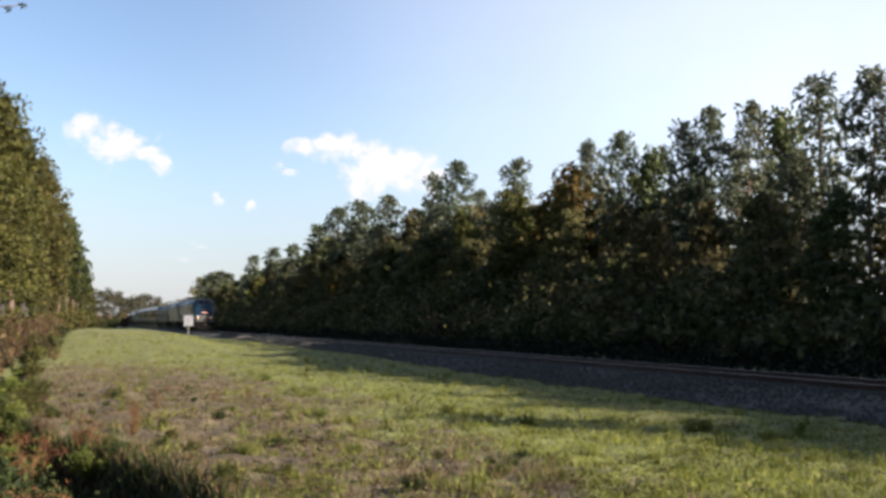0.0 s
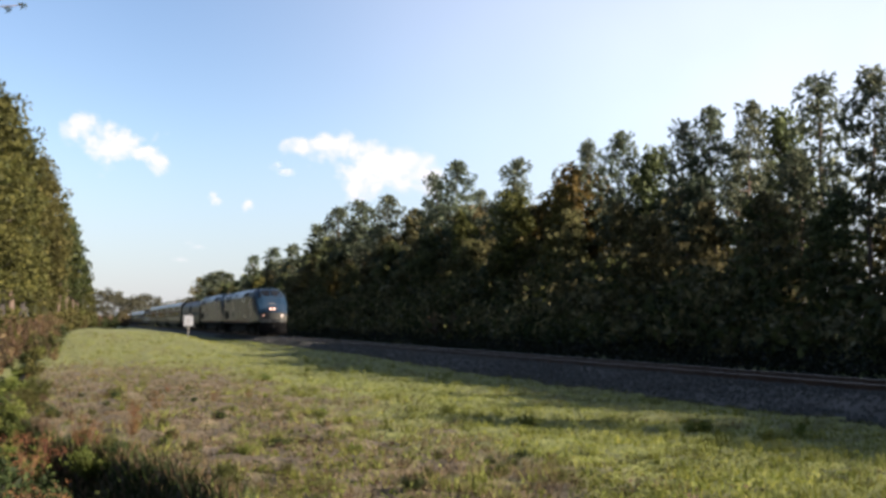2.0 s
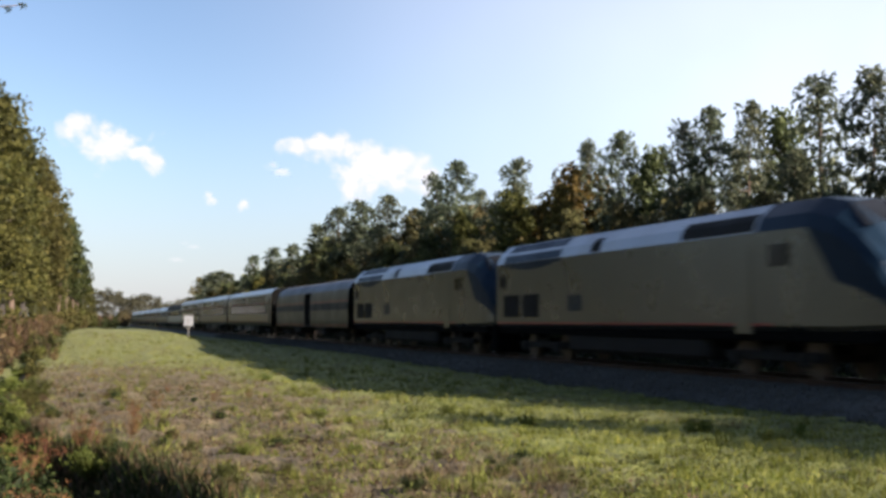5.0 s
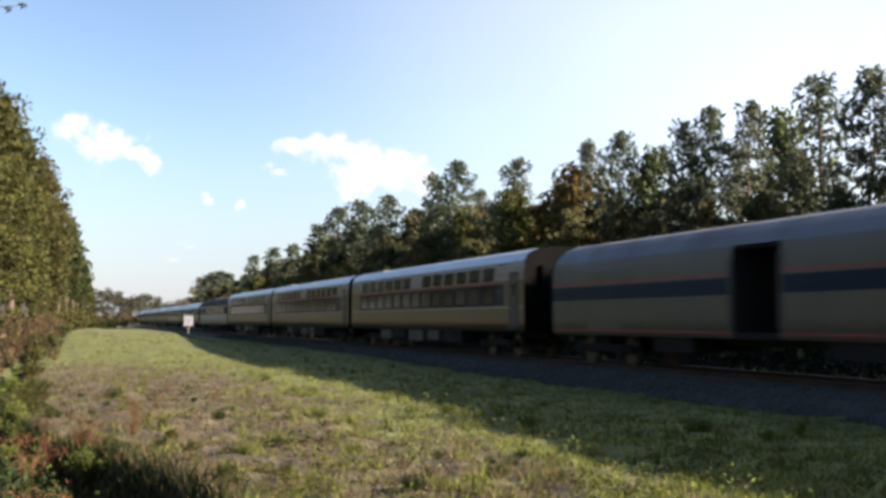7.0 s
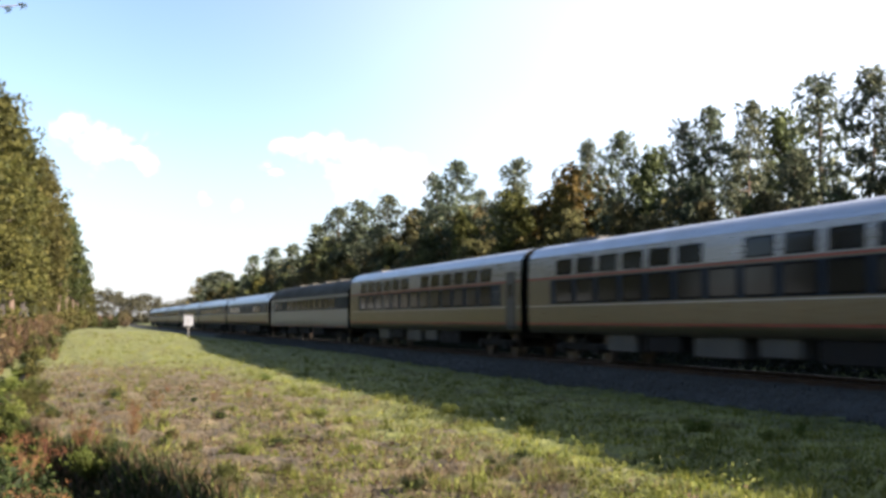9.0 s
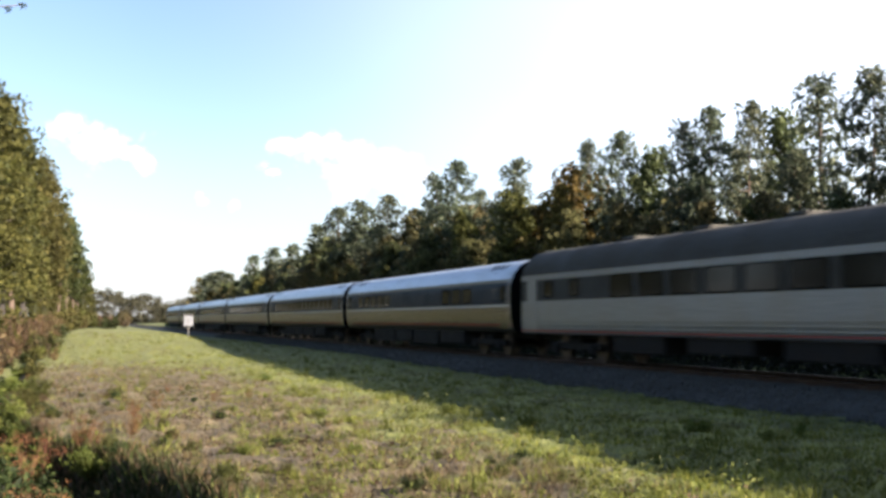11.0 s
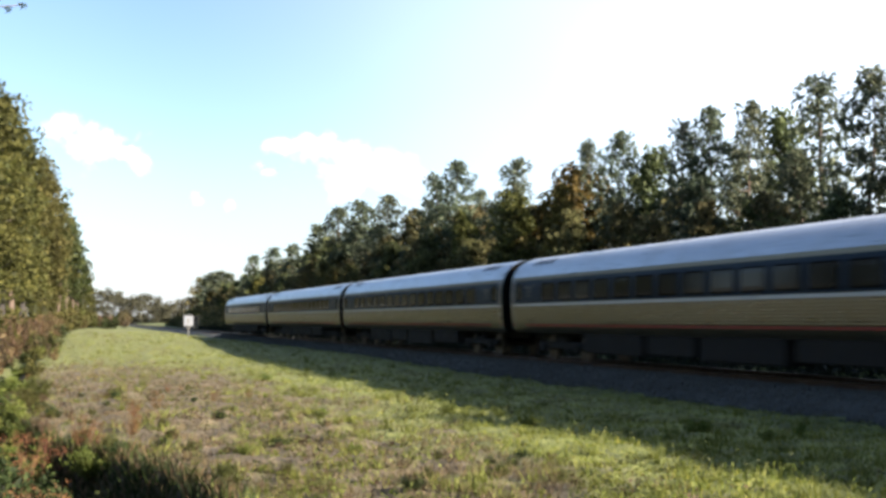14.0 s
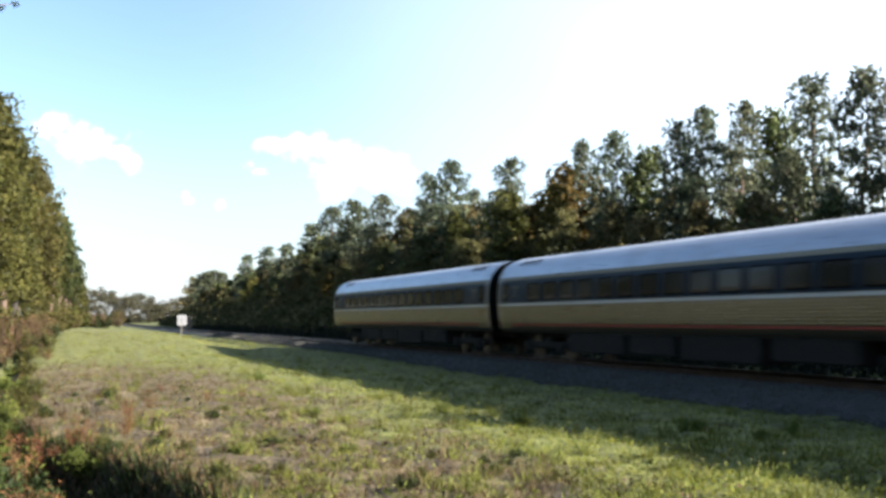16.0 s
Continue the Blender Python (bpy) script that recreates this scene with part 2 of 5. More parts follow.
TIE = worn("weathered_tie_timber", (0.075, 0.055, 0.042), 0.9, vary=0.4, scale=4)
RAIL = worn("rusty_rail_steel", (0.06, 0.034, 0.022), 0.7, 0.3, vary=0.3, scale=4)
RAIL_TOP = worn("polished_rail_head", (0.3, 0.28, 0.26), 0.42, 0.9, vary=0.1, scale=4)
# Sides tinted tan for reflected ground; roof and upper steel lightened for sky.
STEEL = steel("ground_tinted_stainless", (0.172, 0.15, 0.108), 0.34, 0.85)
ROOF_STEEL = steel("skylit_stainless_roof", (0.52, 0.53, 0.56), 0.33)
# Ribs coloured lighter than the side, to give the highlights along them.
FLUTE_STEEL = steel("highlit_fluted_stainless", (0.21, 0.184, 0.134), 0.3, 0.85)
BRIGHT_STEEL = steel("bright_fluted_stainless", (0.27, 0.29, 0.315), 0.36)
UPPER_STEEL = steel("pale_skylit_stainless", (0.33, 0.315, 0.315), 0.3, 0.75)
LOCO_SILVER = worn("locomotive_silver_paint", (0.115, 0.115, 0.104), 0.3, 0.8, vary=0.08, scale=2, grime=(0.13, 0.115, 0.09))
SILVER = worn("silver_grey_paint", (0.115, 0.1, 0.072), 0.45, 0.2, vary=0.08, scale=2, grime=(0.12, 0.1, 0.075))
# Silver lightened where roof and slope face the sky.
SKYLIT_SILVER = worn("skylit_silver_paint", (0.42, 0.445, 0.48), 0.4, 0.2, vary=0.08, scale=2, grime=(0.25, 0.22, 0.2))
BLUE = worn("dark_blue_paint", (0.007, 0.019, 0.036), 0.45, vary=0.12, scale=2, grime=(0.022, 0.027, 0.038), spec=0.12)
WHITE = worn("white_paint", (0.5, 0.5, 0.48), 0.45, vary=0.05, scale=2, grime=(0.25, 0.22, 0.19))
RED = worn("red_paint", (0.3, 0.05, 0.04), 0.45, vary=0.12, scale=2)
BAGGAGE_ROOF = worn("weathered_grey_roof", (0.15, 0.155, 0.17), 0.6, 0.25, vary=0.2, scale=2)
DARK_ROOF = worn("soot_roof_and_nose_shade", (0.06, 0.058, 0.05), 0.8, 0.0, vary=0.2, scale=2, spec=0.12)
BLACK = worn("black_underframe_paint", (0.02, 0.019, 0.018), 0.75, 0.0, vary=0.3, scale=4, grime=(0.05, 0.04, 0.032), spec=0.1)
# Black that puts the shade between the cars into their ends.
END_SHADE = worn("shade_black_ends", (0.004, 0.004, 0.004), 0.95, vary=0.3, scale=3, grime=(0.005, 0.0045, 0.004), spec=0.03)
RUBBER = worn("black_rubber", (0.005, 0.005, 0.0052), 0.95, vary=0.25, scale=5, grime=(0.006, 0.0055, 0.005), spec=0.03)
GREY_BOX = worn("grey_equipment_paint", (0.075, 0.072, 0.065), 0.55, 0.1, vary=0.15, scale=3)
WHEEL = worn("dark_wheel_steel", (0.1, 0.08, 0.07), 0.55, 0.7, vary=0.3, scale=5)
GLASS = glass_dark("tinted_window_glass")
LAMP = glowing("warm_headlight", (1.0, 0.3, 0.07), 0.6)
DITCH_LAMP = glowing("warm_ditch_light", (1.0, 0.4, 0.14), 0.3)
SIGN = worn("white_sign_sheet", (0.11, 0.117, 0.132), 0.5, vary=0.04, scale=3, grime=(0.4, 0.38, 0.35))
CLOUD = cloud_material()


# ---- mesh helpers ----
def part(name, data, material, parent, label=""):
    """Links a bmesh or a mesh as one object under a thing or a part."""
    if isinstance(data, bmesh.types.BMesh):
        me = bpy.data.meshes.new(name)
        data.to_mesh(me)
        data.free()
    else:
        me = data
    if material and not me.materials:
        me.materials.append(material)
    ob = new(name, me)
    ob.parent = parent
    return tagged(ob, label)


def mesh_from(name, verts, faces, material, flat=True):
    me = bpy.data.meshes.new(name)
    me.from_pydata([tuple(v) for v in verts], [], [tuple(f) for f in faces])
    me.materials.append(material)
    if not flat:
        me.polygons.foreach_set("use_smooth", [True] * len(me.polygons))
    return me


def quads_mesh(name, corners, material):
    """corners: array n x 4 x 3 of loose quads."""
    n = len(corners)
    me = bpy.data.meshes.new(name)
    me.vertices.add(n * 4)
    me.vertices.foreach_set("co", corners.reshape(-1).astype(np.float32))
    me.loops.add(n * 4)
    me.loops.foreach_set("vertex_index", np.arange(n * 4, dtype=np.int32))
    me.polygons.add(n)
    me.polygons.foreach_set("loop_start", np.arange(0, n * 4, 4, dtype=np.int32))
    me.polygons.foreach_set("loop_total", np.full(n, 4, dtype=np.int32))
    me.update(calc_edges=True)
    me.materials.append(material)
    return me


def box(bm, x0, x1, y0, y1, z0, z1, bevel=0.0):
    m = Matrix.LocRotScale(((x0 + x1) / 2, (y0 + y1) / 2, (z0 + z1) / 2), None, (x1 - x0, y1 - y0, z1 - z0))
    made = bmesh.ops.create_cube(bm, size=1.0, matrix=m)
    if bevel:
        es = {ed for v in made["verts"] for ed in v.link_edges}
        bmesh.ops.bevel(bm, geom=list(es), offset=bevel, segments=1, affect="EDGES")
    return bm


def boxed(*a, bevel=0.0):
    return box(bmesh.new(), *a, bevel=bevel)


def tube(bm, path, radii, sides=8):
    """A tapered round stem along points."""
    rings = []
    for i, p in enumerate(path):
        p = Vector(p)
        d = (Vector(path[min(i + 1, len(path) - 1)]) - Vector(path[max(i - 1, 0)])).normalized()
        q = d.to_track_quat("Z", "Y")
        rings.append([bm.verts.new(p + q @ Vector((math.cos(t) * radii[i], math.sin(t) * radii[i], 0)))
                      for t in (2 * math.pi * j / sides for j in range(sides))])
    for r0, r1 in zip(rings, rings[1:]):
        for j in range(sides):
            bm.faces.new((r0[j], r0[(j + 1) % sides], r1[(j + 1) % sides], r1[j]))
    bm.faces.new(rings[-1])
    bm.faces.new(list(reversed(rings[0])))
    for f in bm.faces:
        f.smooth = True
    return bm


def cylinder(bm, m, r, depth, sides=16):
    bmesh.ops.create_cone(bm, cap_ends=True, segments=sides, radius1=r, radius2=r, depth=depth, matrix=m)
    return bm


def leaves(rng, centres, radii, per, size, aspect=1.0, flatten=0.7):
    """Random leaf quads round clump centres: array n x 4 x 3."""
    c = np.repeat(np.asarray(centres, float), per, axis=0)
    rad = np.repeat(np.asarray(radii, float), per)
    d = rng.normal(size=c.shape)
    d /= np.linalg.norm(d, axis=1)[:, None]
    d *= (rad * rng.uniform(0.25, 1.0, len(c)) ** 0.6)[:, None]
    d[:, 2] *= flatten
    p = c + d
    a = rng.normal(size=c.shape)
    a /= np.linalg.norm(a, axis=1)[:, None]
    b = np.cross(a, rng.normal(size=c.shape))
    b /= np.linalg.norm(b, axis=1)[:, None]
    s = size * rng.uniform(0.55, 1.3, len(c))[:, None]
    a, b = a * s, b * s * aspect
    return np.stack([p - a, p + b * 0.6, p + a, p - b * 0.6], axis=1)


# ---- ground ----
def ground_sheet():
    xs = np.concatenate([[-2500, -900, -300, -120, -60, -30, -18], np.arange(-12, -3, 0.6), np.arange(-3, 14.5, 0.22), np.arange(14.5, 30, 0.7), np.arange(30, 60, 3), [70, 100, 180, 400, 1000, 2500]])
    ys = np.concatenate([[-2500, -800, -250, -90, -40, -15, -5, 0], np.arange(4, 8, 0.6), np.arange(8, 34, 0.25), np.arange(34, 50, 0.6), np.arange(50, 140, 2.5), np.arange(140, 700, 20), [800, 1200, 2500, 4500]])
    verts = [(x, y, ground_z(x, y)) for y in ys for x in xs]
    w = len(xs)
    faces = [(j * w + i, j * w + i + 1, (j + 1) * w + i + 1, (j + 1) * w + i) for j in range(len(ys) - 1) for i in range(w - 1)]
    ob = new("ground", mesh_from("ground", verts, faces, GROUND, flat=False))
    tagged(ob, "mown grass strip with dry brown thatch beside the railway", "ground", kind="structure")


ground_sheet()


# ---- railway: ballast, ties, rails ----
LINE = [s for s in range(-160, 60, 4)] + [s for s in range(60, 760, 10)]


def swept(name, section, material, lo=-160, hi=760, parent=None, jitter=0.0):
    """A cross-section (u from the track's middle, z) carried along the line."""
    verts, faces, n = [], [], len(section)
    stations = [s for s in LINE if lo <= s <= hi]
    for s in stations:
        for u, z in section:
            x, y = on_line(s, TRACK_U + u)
            verts.append((x + jitter * random.uniform(-1, 1), y, z + jitter * 0.3 * random.uniform(-1, 1)))
    for k in range(len(stations) - 1):
        for i in range(n - 1):
            faces.append((k * n + i, k * n + i + 1, (k + 1) * n + i + 1, (k + 1) * n + i))
    faces.append(tuple(range(n)))
    faces.append(tuple(reversed(range(len(verts) - n, len(verts)))))
    me = mesh_from(name, verts, faces, material)
    ob = new(name, me)
    ob.parent = parent
    return ob


def railway():
    bed = swept("ballast_bed", [(-3.1, -0.8), (-2.9, -0.62), (-2.45, -0.44), (-1.85, -0.2), (-1.5, -0.17), (0, -0.17), (1.5, -0.17), (1.9, -0.22), (3.4, -0.7), (3.5, -0.8)], STONE, jitter=0.06)
    tagged(bed, "grey crushed stone ballast bank under the rails", "ballast", kind="structure")
    rng = np.random.default_rng(5)
    n = 32000
    s = 6 + rng.uniform(0, 1, n) ** 1.6 * 110
    u = rng.uniform(-3.15, 1.6, n)
    off = np.where(s > CURVE_FROM, 0.5 * CURVE * (s - CURVE_FROM) ** 2, 0)
    z = np.interp(u, [-3.15, -2.9, -2.45, -1.85, -1.5, 1.6], [-0.63, -0.6, -0.44, -0.2, -0.17, -0.17])
    c = np.stack([TRACK_U + u + off, s, z], 1)
    # each stone is a small uneven pyramid-topped lump of four faces
    r = rng.uniform(0.035, 0.09, n) * (1 + s / 90)
    base = np.stack([np.stack([np.cos(t + rng.uniform(-.4, .4, n)), np.sin(t + rng.uniform(-.4, .4, n)), rng.uniform(-.5, .1, n)], 1)
                     for t in (0.3, 2.4, 4.5)], 1) * r[:, None, None] + c[:, None]
    top = c + np.stack([rng.uniform(-.4, .4, n), rng.uniform(-.4, .4, n), rng.uniform(.5, 1.0, n)], 1) * r[:, None]
    verts = np.concatenate([base, top[:, None]], 1).reshape(-1, 3)
    i = np.arange(n)[:, None] * 4
    faces = np.concatenate([i + [0, 1, 3], i + [1, 2, 3], i + [2, 0, 3]])
    me = bpy.data.meshes.new("ballast_stones")
    me.from_pydata(verts, [], faces.tolist())
    me.materials.append(STONE)
    tagged(new("ballast_stones", me), "loose grey crushed stones on the ballast bank", "gravel", kind="stuff")

    track = tagged(new("railway_track"), "single rusty railway track on weathered wooden ties", "track", kind="structure")
    for side in (-0.755, 0.755):
        head = [(side - 0.037, 0.0), (side + 0.037, 0.0), (side + 0.037, -0.035), (side + 0.01, -0.045), (side + 0.01, -0.14),
                (side + 0.07, -0.155), (side + 0.07, -0.165), (side - 0.07, -0.165), (side - 0.07, -0.155), (side - 0.01, -0.14), (side - 0.01, -0.045), (side - 0.037, -0.035), (side - 0.037, 0.0)]
        swept("rail", head, RAIL, parent=track)
        tagged(swept("rail_head", [(side - 0.034, 0.002), (side - 0.03, 0.006), (side + 0.03, 0.006), (side + 0.034, 0.002)], RAIL_TOP, parent=track), "polished running surface")
    tie = bpy.data.meshes.new("tie")
    bm = boxed(-1.3, 1.3, -0.115, 0.115, -0.34, -0.165, bevel=0.012)
    bm.to_mesh(tie)
    bm.free()
    for k in range(300):
        s = -12 + k * 0.53
        x, y = on_line(s, TRACK_U)
        ob = part("tie", tie, TIE, track)
        ob.matrix_basis = pose(x + random.uniform(-.03, .03), y, random.uniform(-.008, .008), 0, 0, random.uniform(-1, 1))


railway()


# ---- trees ----
def stem(rng, height, r0, bend_by=0.03):
    pts, x, y = [], 0.0, 0.0
    for k in range(7):
        pts.append((x, y, height * k / 6))
        x += rng.normal() * height * bend_by * 0.4
        y += rng.normal() * height * bend_by * 0.4
    return pts, [r0 * (1 - 0.88 * k / 6) for k in range(7)]


def along(pts, f):
    k = min(int(f * 6), 5)
    return Vector(pts[k]).lerp(Vector(pts[k + 1]), f * 6 - k)


def tree(seed, kind, leaf, bark_mat, label, name, coarse=False):
    """A tree ten metres high: trunk with limbs, and a crown of leaf clumps."""
    rng = np.random.default_rng(seed)
    thing = new(name)
    bm = bmesh.new()
    pts, radii = stem(rng, 10.0, 0.14 if kind == "pine" else 0.16)
    tube(bm, pts, radii, 7)
    centres, sizes = [], []
    if kind == "pine":
        lo, count, spread, per, leaf_size = 0.4, 46, 1.8, 50, 0.155
    elif kind == "tall_pine":
        lo, count, spread, per, leaf_size = 0.28, 50, 1.6, 48, 0.15
    elif kind == "round":
        lo, count, spread, per, leaf_size = 0.16, 62, 2.7, 44, 0.175
    else:
        lo, count, spread, per, leaf_size = 0.17, 70, 1.9, 66, 0.112
    if coarse:
        per, leaf_size = per // 5, leaf_size * 2.15
    for k in range(count):
        f = lo + (1 - lo) * (k + rng.uniform(0, 1)) / count
        g = (f - lo) / (1 - lo)
        if kind in ("pine", "tall_pine"):
            reach = spread * (1 - g) ** 0.55 * (0.55 + 0.45 * min(1, g * 4)) * rng.uniform(0.35, 1.1)
            rise = reach * rng.uniform(0.0, 0.5)
        else:
            reach = spread * math.sqrt(max(0.02, 1 - (2 * g - 0.75) ** 2 / 1.6)) * rng.uniform(0.3, 1.05) * (1 - 0.4 * g)
            rise = reach * rng.uniform(0.1, 0.6)
        t = k * 2.4 + rng.uniform(-0.5, 0.5)
        a0 = along(pts, min(f, 0.99))
        tip = a0 + Vector((math.cos(t) * reach, math.sin(t) * reach, rise))
        if (k % 4 == 0) if coarse else (k % 2 == 0 or kind == "tall_pine"):
            tube(bm, [a0, a0.lerp(tip, 0.5) + Vector((0, 0, -0.04 * reach)), tip], [0.035 * (1.2 - f), 0.024 * (1.2 - f), 0.006], 4)
        centres.append(tip)
        sizes.append(rng.uniform(0.36, 0.64) if "pine" in kind else rng.uniform(0.42, 0.8))
        if reach > 0.9:
            centres.append(a0.lerp(tip, 0.55) + Vector((rng.normal() * 0.15, rng.normal() * 0.15, 0.1)))
            sizes.append(sizes[-1] * 0.85)
    part("trunk", bm, bark_mat, thing)
    part("crown", quads_mesh("crown", leaves(rng, centres, sizes, per, leaf_size, 0.6 if "pine" in kind else 0.9), leaf), leaf, thing)
    return tagged(thing, label, "tree")


def at_ground(x, y, height, turn, wide=1.0, sink=0.05):
    k = height / 10.0
    return Matrix.LocRotScale((x, y, ground_z(x, y) - sink), Euler((0, 0, turn)), (k * wide, k * wide, k))


def woods():
    rng = random.Random(11)
    kinds = {}
    specs = [("pine", PINE, PINE_BARK, "dark green pine with a high open crown at the wood's edge", "pine_tree"),
             ("tall_pine", PINE, PINE_BARK, "tall slender dark pine in the shaded wood", "pine_tree"),
             ("round", GREEN, GREY_BARK, "dull green broadleaf tree with a full crown", "broadleaf_tree"),
             ("round", RUSSET, GREY_BARK, "russet brown autumn broadleaf tree", "broadleaf_tree"),
             ("round", YELLOW, GREY_BARK, "yellow-green broadleaf tree turning colour", "broadleaf_tree"),
             ("column", YELLOW, GREY_BARK, "sunlit olive-yellow tree beside the ditch", "broadleaf_tree"),
             ("tall_pine", PINE_WARM, PINE_BARK, "sunlit green pine beside the ditch", "pine_tree"),
             ("round", DULL, GREY_BARK, "dull brown-green tree half bare of leaves", "broadleaf_tree")]
    for n, (kind, leaf, brk, label, name) in enumerate(specs):
        kinds[n] = [tree(100 + 10 * n + v, kind, leaf, brk, label, name, v == 2) for v in range(3)]
    used = set()

    def plant(n, x, y, h, wide=1.0, group="trees of the wood beyond the track"):
        coarse = (y < 42 and x > 25) or y > 190 or (x > 48 and y < 90) or (x < -8.5 and y < 300)
        proto = kinds[n][2 if coarse else rng.randrange(2)]
        m = at_ground(x, y, h + 0.4, rng.uniform(0, 6.28), wide)
        # two narrow rides run back into the wood
        if 35 < x < 53 and h < 13 and (abs((x - 38) * 0.806 - (y - 53.3) * 0.592) < 0.5 or (h > 5 and abs((x - 38) * 0.753 - (y - 43.5) * 0.657) < 0.4)):
            return
        if proto not in used:
            used.add(proto)
            proto.matrix_basis = m
            tagged(proto, group=group)
        else:
            k = proto.scale
            tagged(copy_thing(proto, m @ Matrix.Diagonal((1 / k.x, 1 / k.y, 1 / k.z, 1))), group=group)

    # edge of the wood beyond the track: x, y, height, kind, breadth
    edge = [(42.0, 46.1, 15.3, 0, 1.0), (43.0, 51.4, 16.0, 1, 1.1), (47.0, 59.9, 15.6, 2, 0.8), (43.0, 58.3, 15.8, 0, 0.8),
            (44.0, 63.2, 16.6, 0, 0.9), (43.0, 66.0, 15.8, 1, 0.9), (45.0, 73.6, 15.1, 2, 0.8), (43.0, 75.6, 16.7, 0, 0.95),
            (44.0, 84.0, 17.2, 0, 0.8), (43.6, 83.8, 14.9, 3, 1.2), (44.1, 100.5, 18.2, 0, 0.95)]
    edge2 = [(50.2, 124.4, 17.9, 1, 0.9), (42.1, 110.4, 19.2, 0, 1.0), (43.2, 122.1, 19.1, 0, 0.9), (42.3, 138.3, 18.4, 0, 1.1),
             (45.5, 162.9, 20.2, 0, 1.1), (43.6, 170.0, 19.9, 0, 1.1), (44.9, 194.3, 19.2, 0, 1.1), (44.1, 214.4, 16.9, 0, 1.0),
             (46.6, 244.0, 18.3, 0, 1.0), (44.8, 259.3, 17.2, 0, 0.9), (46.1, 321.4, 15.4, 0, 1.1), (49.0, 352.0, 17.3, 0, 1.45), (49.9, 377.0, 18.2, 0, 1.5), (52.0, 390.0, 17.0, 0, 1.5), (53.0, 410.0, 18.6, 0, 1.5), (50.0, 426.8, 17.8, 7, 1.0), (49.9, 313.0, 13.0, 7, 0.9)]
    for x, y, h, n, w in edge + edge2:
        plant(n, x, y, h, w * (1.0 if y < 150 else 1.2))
    plant(4, 38.6, 85.2, 12.4, 0.95)
    plant(4, 40.0, 104.0, 12.5, 0.7)
    plant(3, 39.5, 80.0, 12.5, 0.8)
    # trees close behind the edge, which shut the gaps between its crowns
    tops = ((50, 12.0), (95, 12.8), (104, 15.2), (120, 16.4), (140, 16.2), (165, 17.6), (195, 17.0), (215, 15.2), (245, 15.8), (262, 15.2), (300, 13.5), (330, 13.5))
    y = 84.0
    while y < 330:
        h = float(np.interp(y, *zip(*tops)))
        far = 1 + y / 260
        plant(rng.choice((0, 7, 0, 7, 1) if y < 150 else (0, 1, 0, 2)), 46.0 + bend(y)[0] + rng.uniform(-1.5, 1.5), y, h * rng.uniform(0.9, 1.0), 1.3)
        plant(rng.choice((7, 7, 3, 1) if y < 150 else (7, 1, 0, 2)), 41.5 + bend(y)[0] + rng.uniform(-1, 1), y + 2.2, min(h * 0.8, 9.5 if y < 100 else 12.6) * rng.uniform(0.85, 1.0), 1.25)
        y += 5.2 * far
    for k in range(5):
        plant(rng.choice((7, 7, 3)), 45.5 + rng.uniform(-1.5, 1.5), 61 + 5.0 * k, rng.uniform(8.5, 11.5), 1.1)
    # a few taller pines, out of view, added to cast shadow streaks
    for x, y, h in ((43.0, -10.0, 16.4), (43.0, -19.0, 18.3), (43.0, 5.0, 17.0), (42.5, 12.0, 16.8)):
        plant(1, x, y, h, 0.8)
    # lower trees and thicket filling the wood's face
    y = -70.0
    while y < 330:
        off = bend(max(0, y))[0]
        far = 1 + max(0, y) / 190
        for u, lo, hi in ((36.5, 5, 9), (40.0, 8, 11.5), (46.5, 11, 15)):
            if u > 45 and y > 40 and (y < 62 or rng.random() < 0.5):
                continue
            n = rng.choice((2, 7, 1, 7, 7, 3, 1, 7) if u < 45 else (0, 1, 7, 0))
            plant(n, u + off + rng.uniform(-1.5, 1.5), y + rng.uniform(-2, 2), rng.uniform(lo, hi), rng.uniform(0.85, 1.25))
        # extra rows kept out of view, their tops set for the shade they cast
        if y < 42:
            for u, top in ((38.0, 13.7), (41.5, 15.5), (44.0, 16.8), (47.5, 18.3)):
                for step in (0.0, 2.3):
                    if y + step > 0.9 * u - 4.5:
                        continue
                    plant(rng.choice((0, 1, 2, 7)), u + rng.uniform(-0.8, 0.8), y + step + rng.uniform(-1, 1), top - rng.uniform(0.0, 2.2), 0.95)
        y += 4.6 * far
    for k in range(11):
        plant(rng.choice((7, 2, 7)), 49.5 + rng.uniform(-1, 1), 36 + 4.2 * k, rng.uniform(6.5, 8.5), 1.15)
    # wood across the ditch, in the sun
    left = [(-6.8, 64.9, 17.3, 5), (-6.2, 77.5, 18.6, 5), (-6.6, 92.1, 20.0, 5), (-6.0, 104.6, 21.4, 5), (-5.4, 117.3, 22.2, 6), (-5.2, 131.0, 22.6, 5),
            (-4.6, 149.6, 24.0, 5), (-3.6, 177.9, 25.0, 5), (-2.2, 214.5, 25.6, 6), (-1.0, 248.9, 26.2, 6), (1.2, 301.5, 28.5, 6),
            (2.7, 340.4, 26.8, 6), (4.0, 375.0, 22.5, 5), (7.0, 448.0, 19.0, 5), (12.0, 574.0, 13.9, 6)]
    for x, y, h, n in left:
        plant(n, x + 0.45 + 0.0035 * max(0, y - 110), y, h * 0.97, 1.05, "trees across the ditch")
    for k in range(22):
        y = 60 + k * 9 + k * k * 0.45
        x = -7.5 + 0.043 * (y - 92) - rng.uniform(2, 8)
        plant(rng.choice((5, 6, 5, 2)), x, y, rng.uniform(15, 21), 0.9, "trees across the ditch")
        plant(rng.choice((5, 4, 5)), -6.8 + 0.043 * (y - 92) + rng.uniform(-0.8, 0.8), y + 4, rng.uniform(5, 8), 0.9, "trees across the ditch")
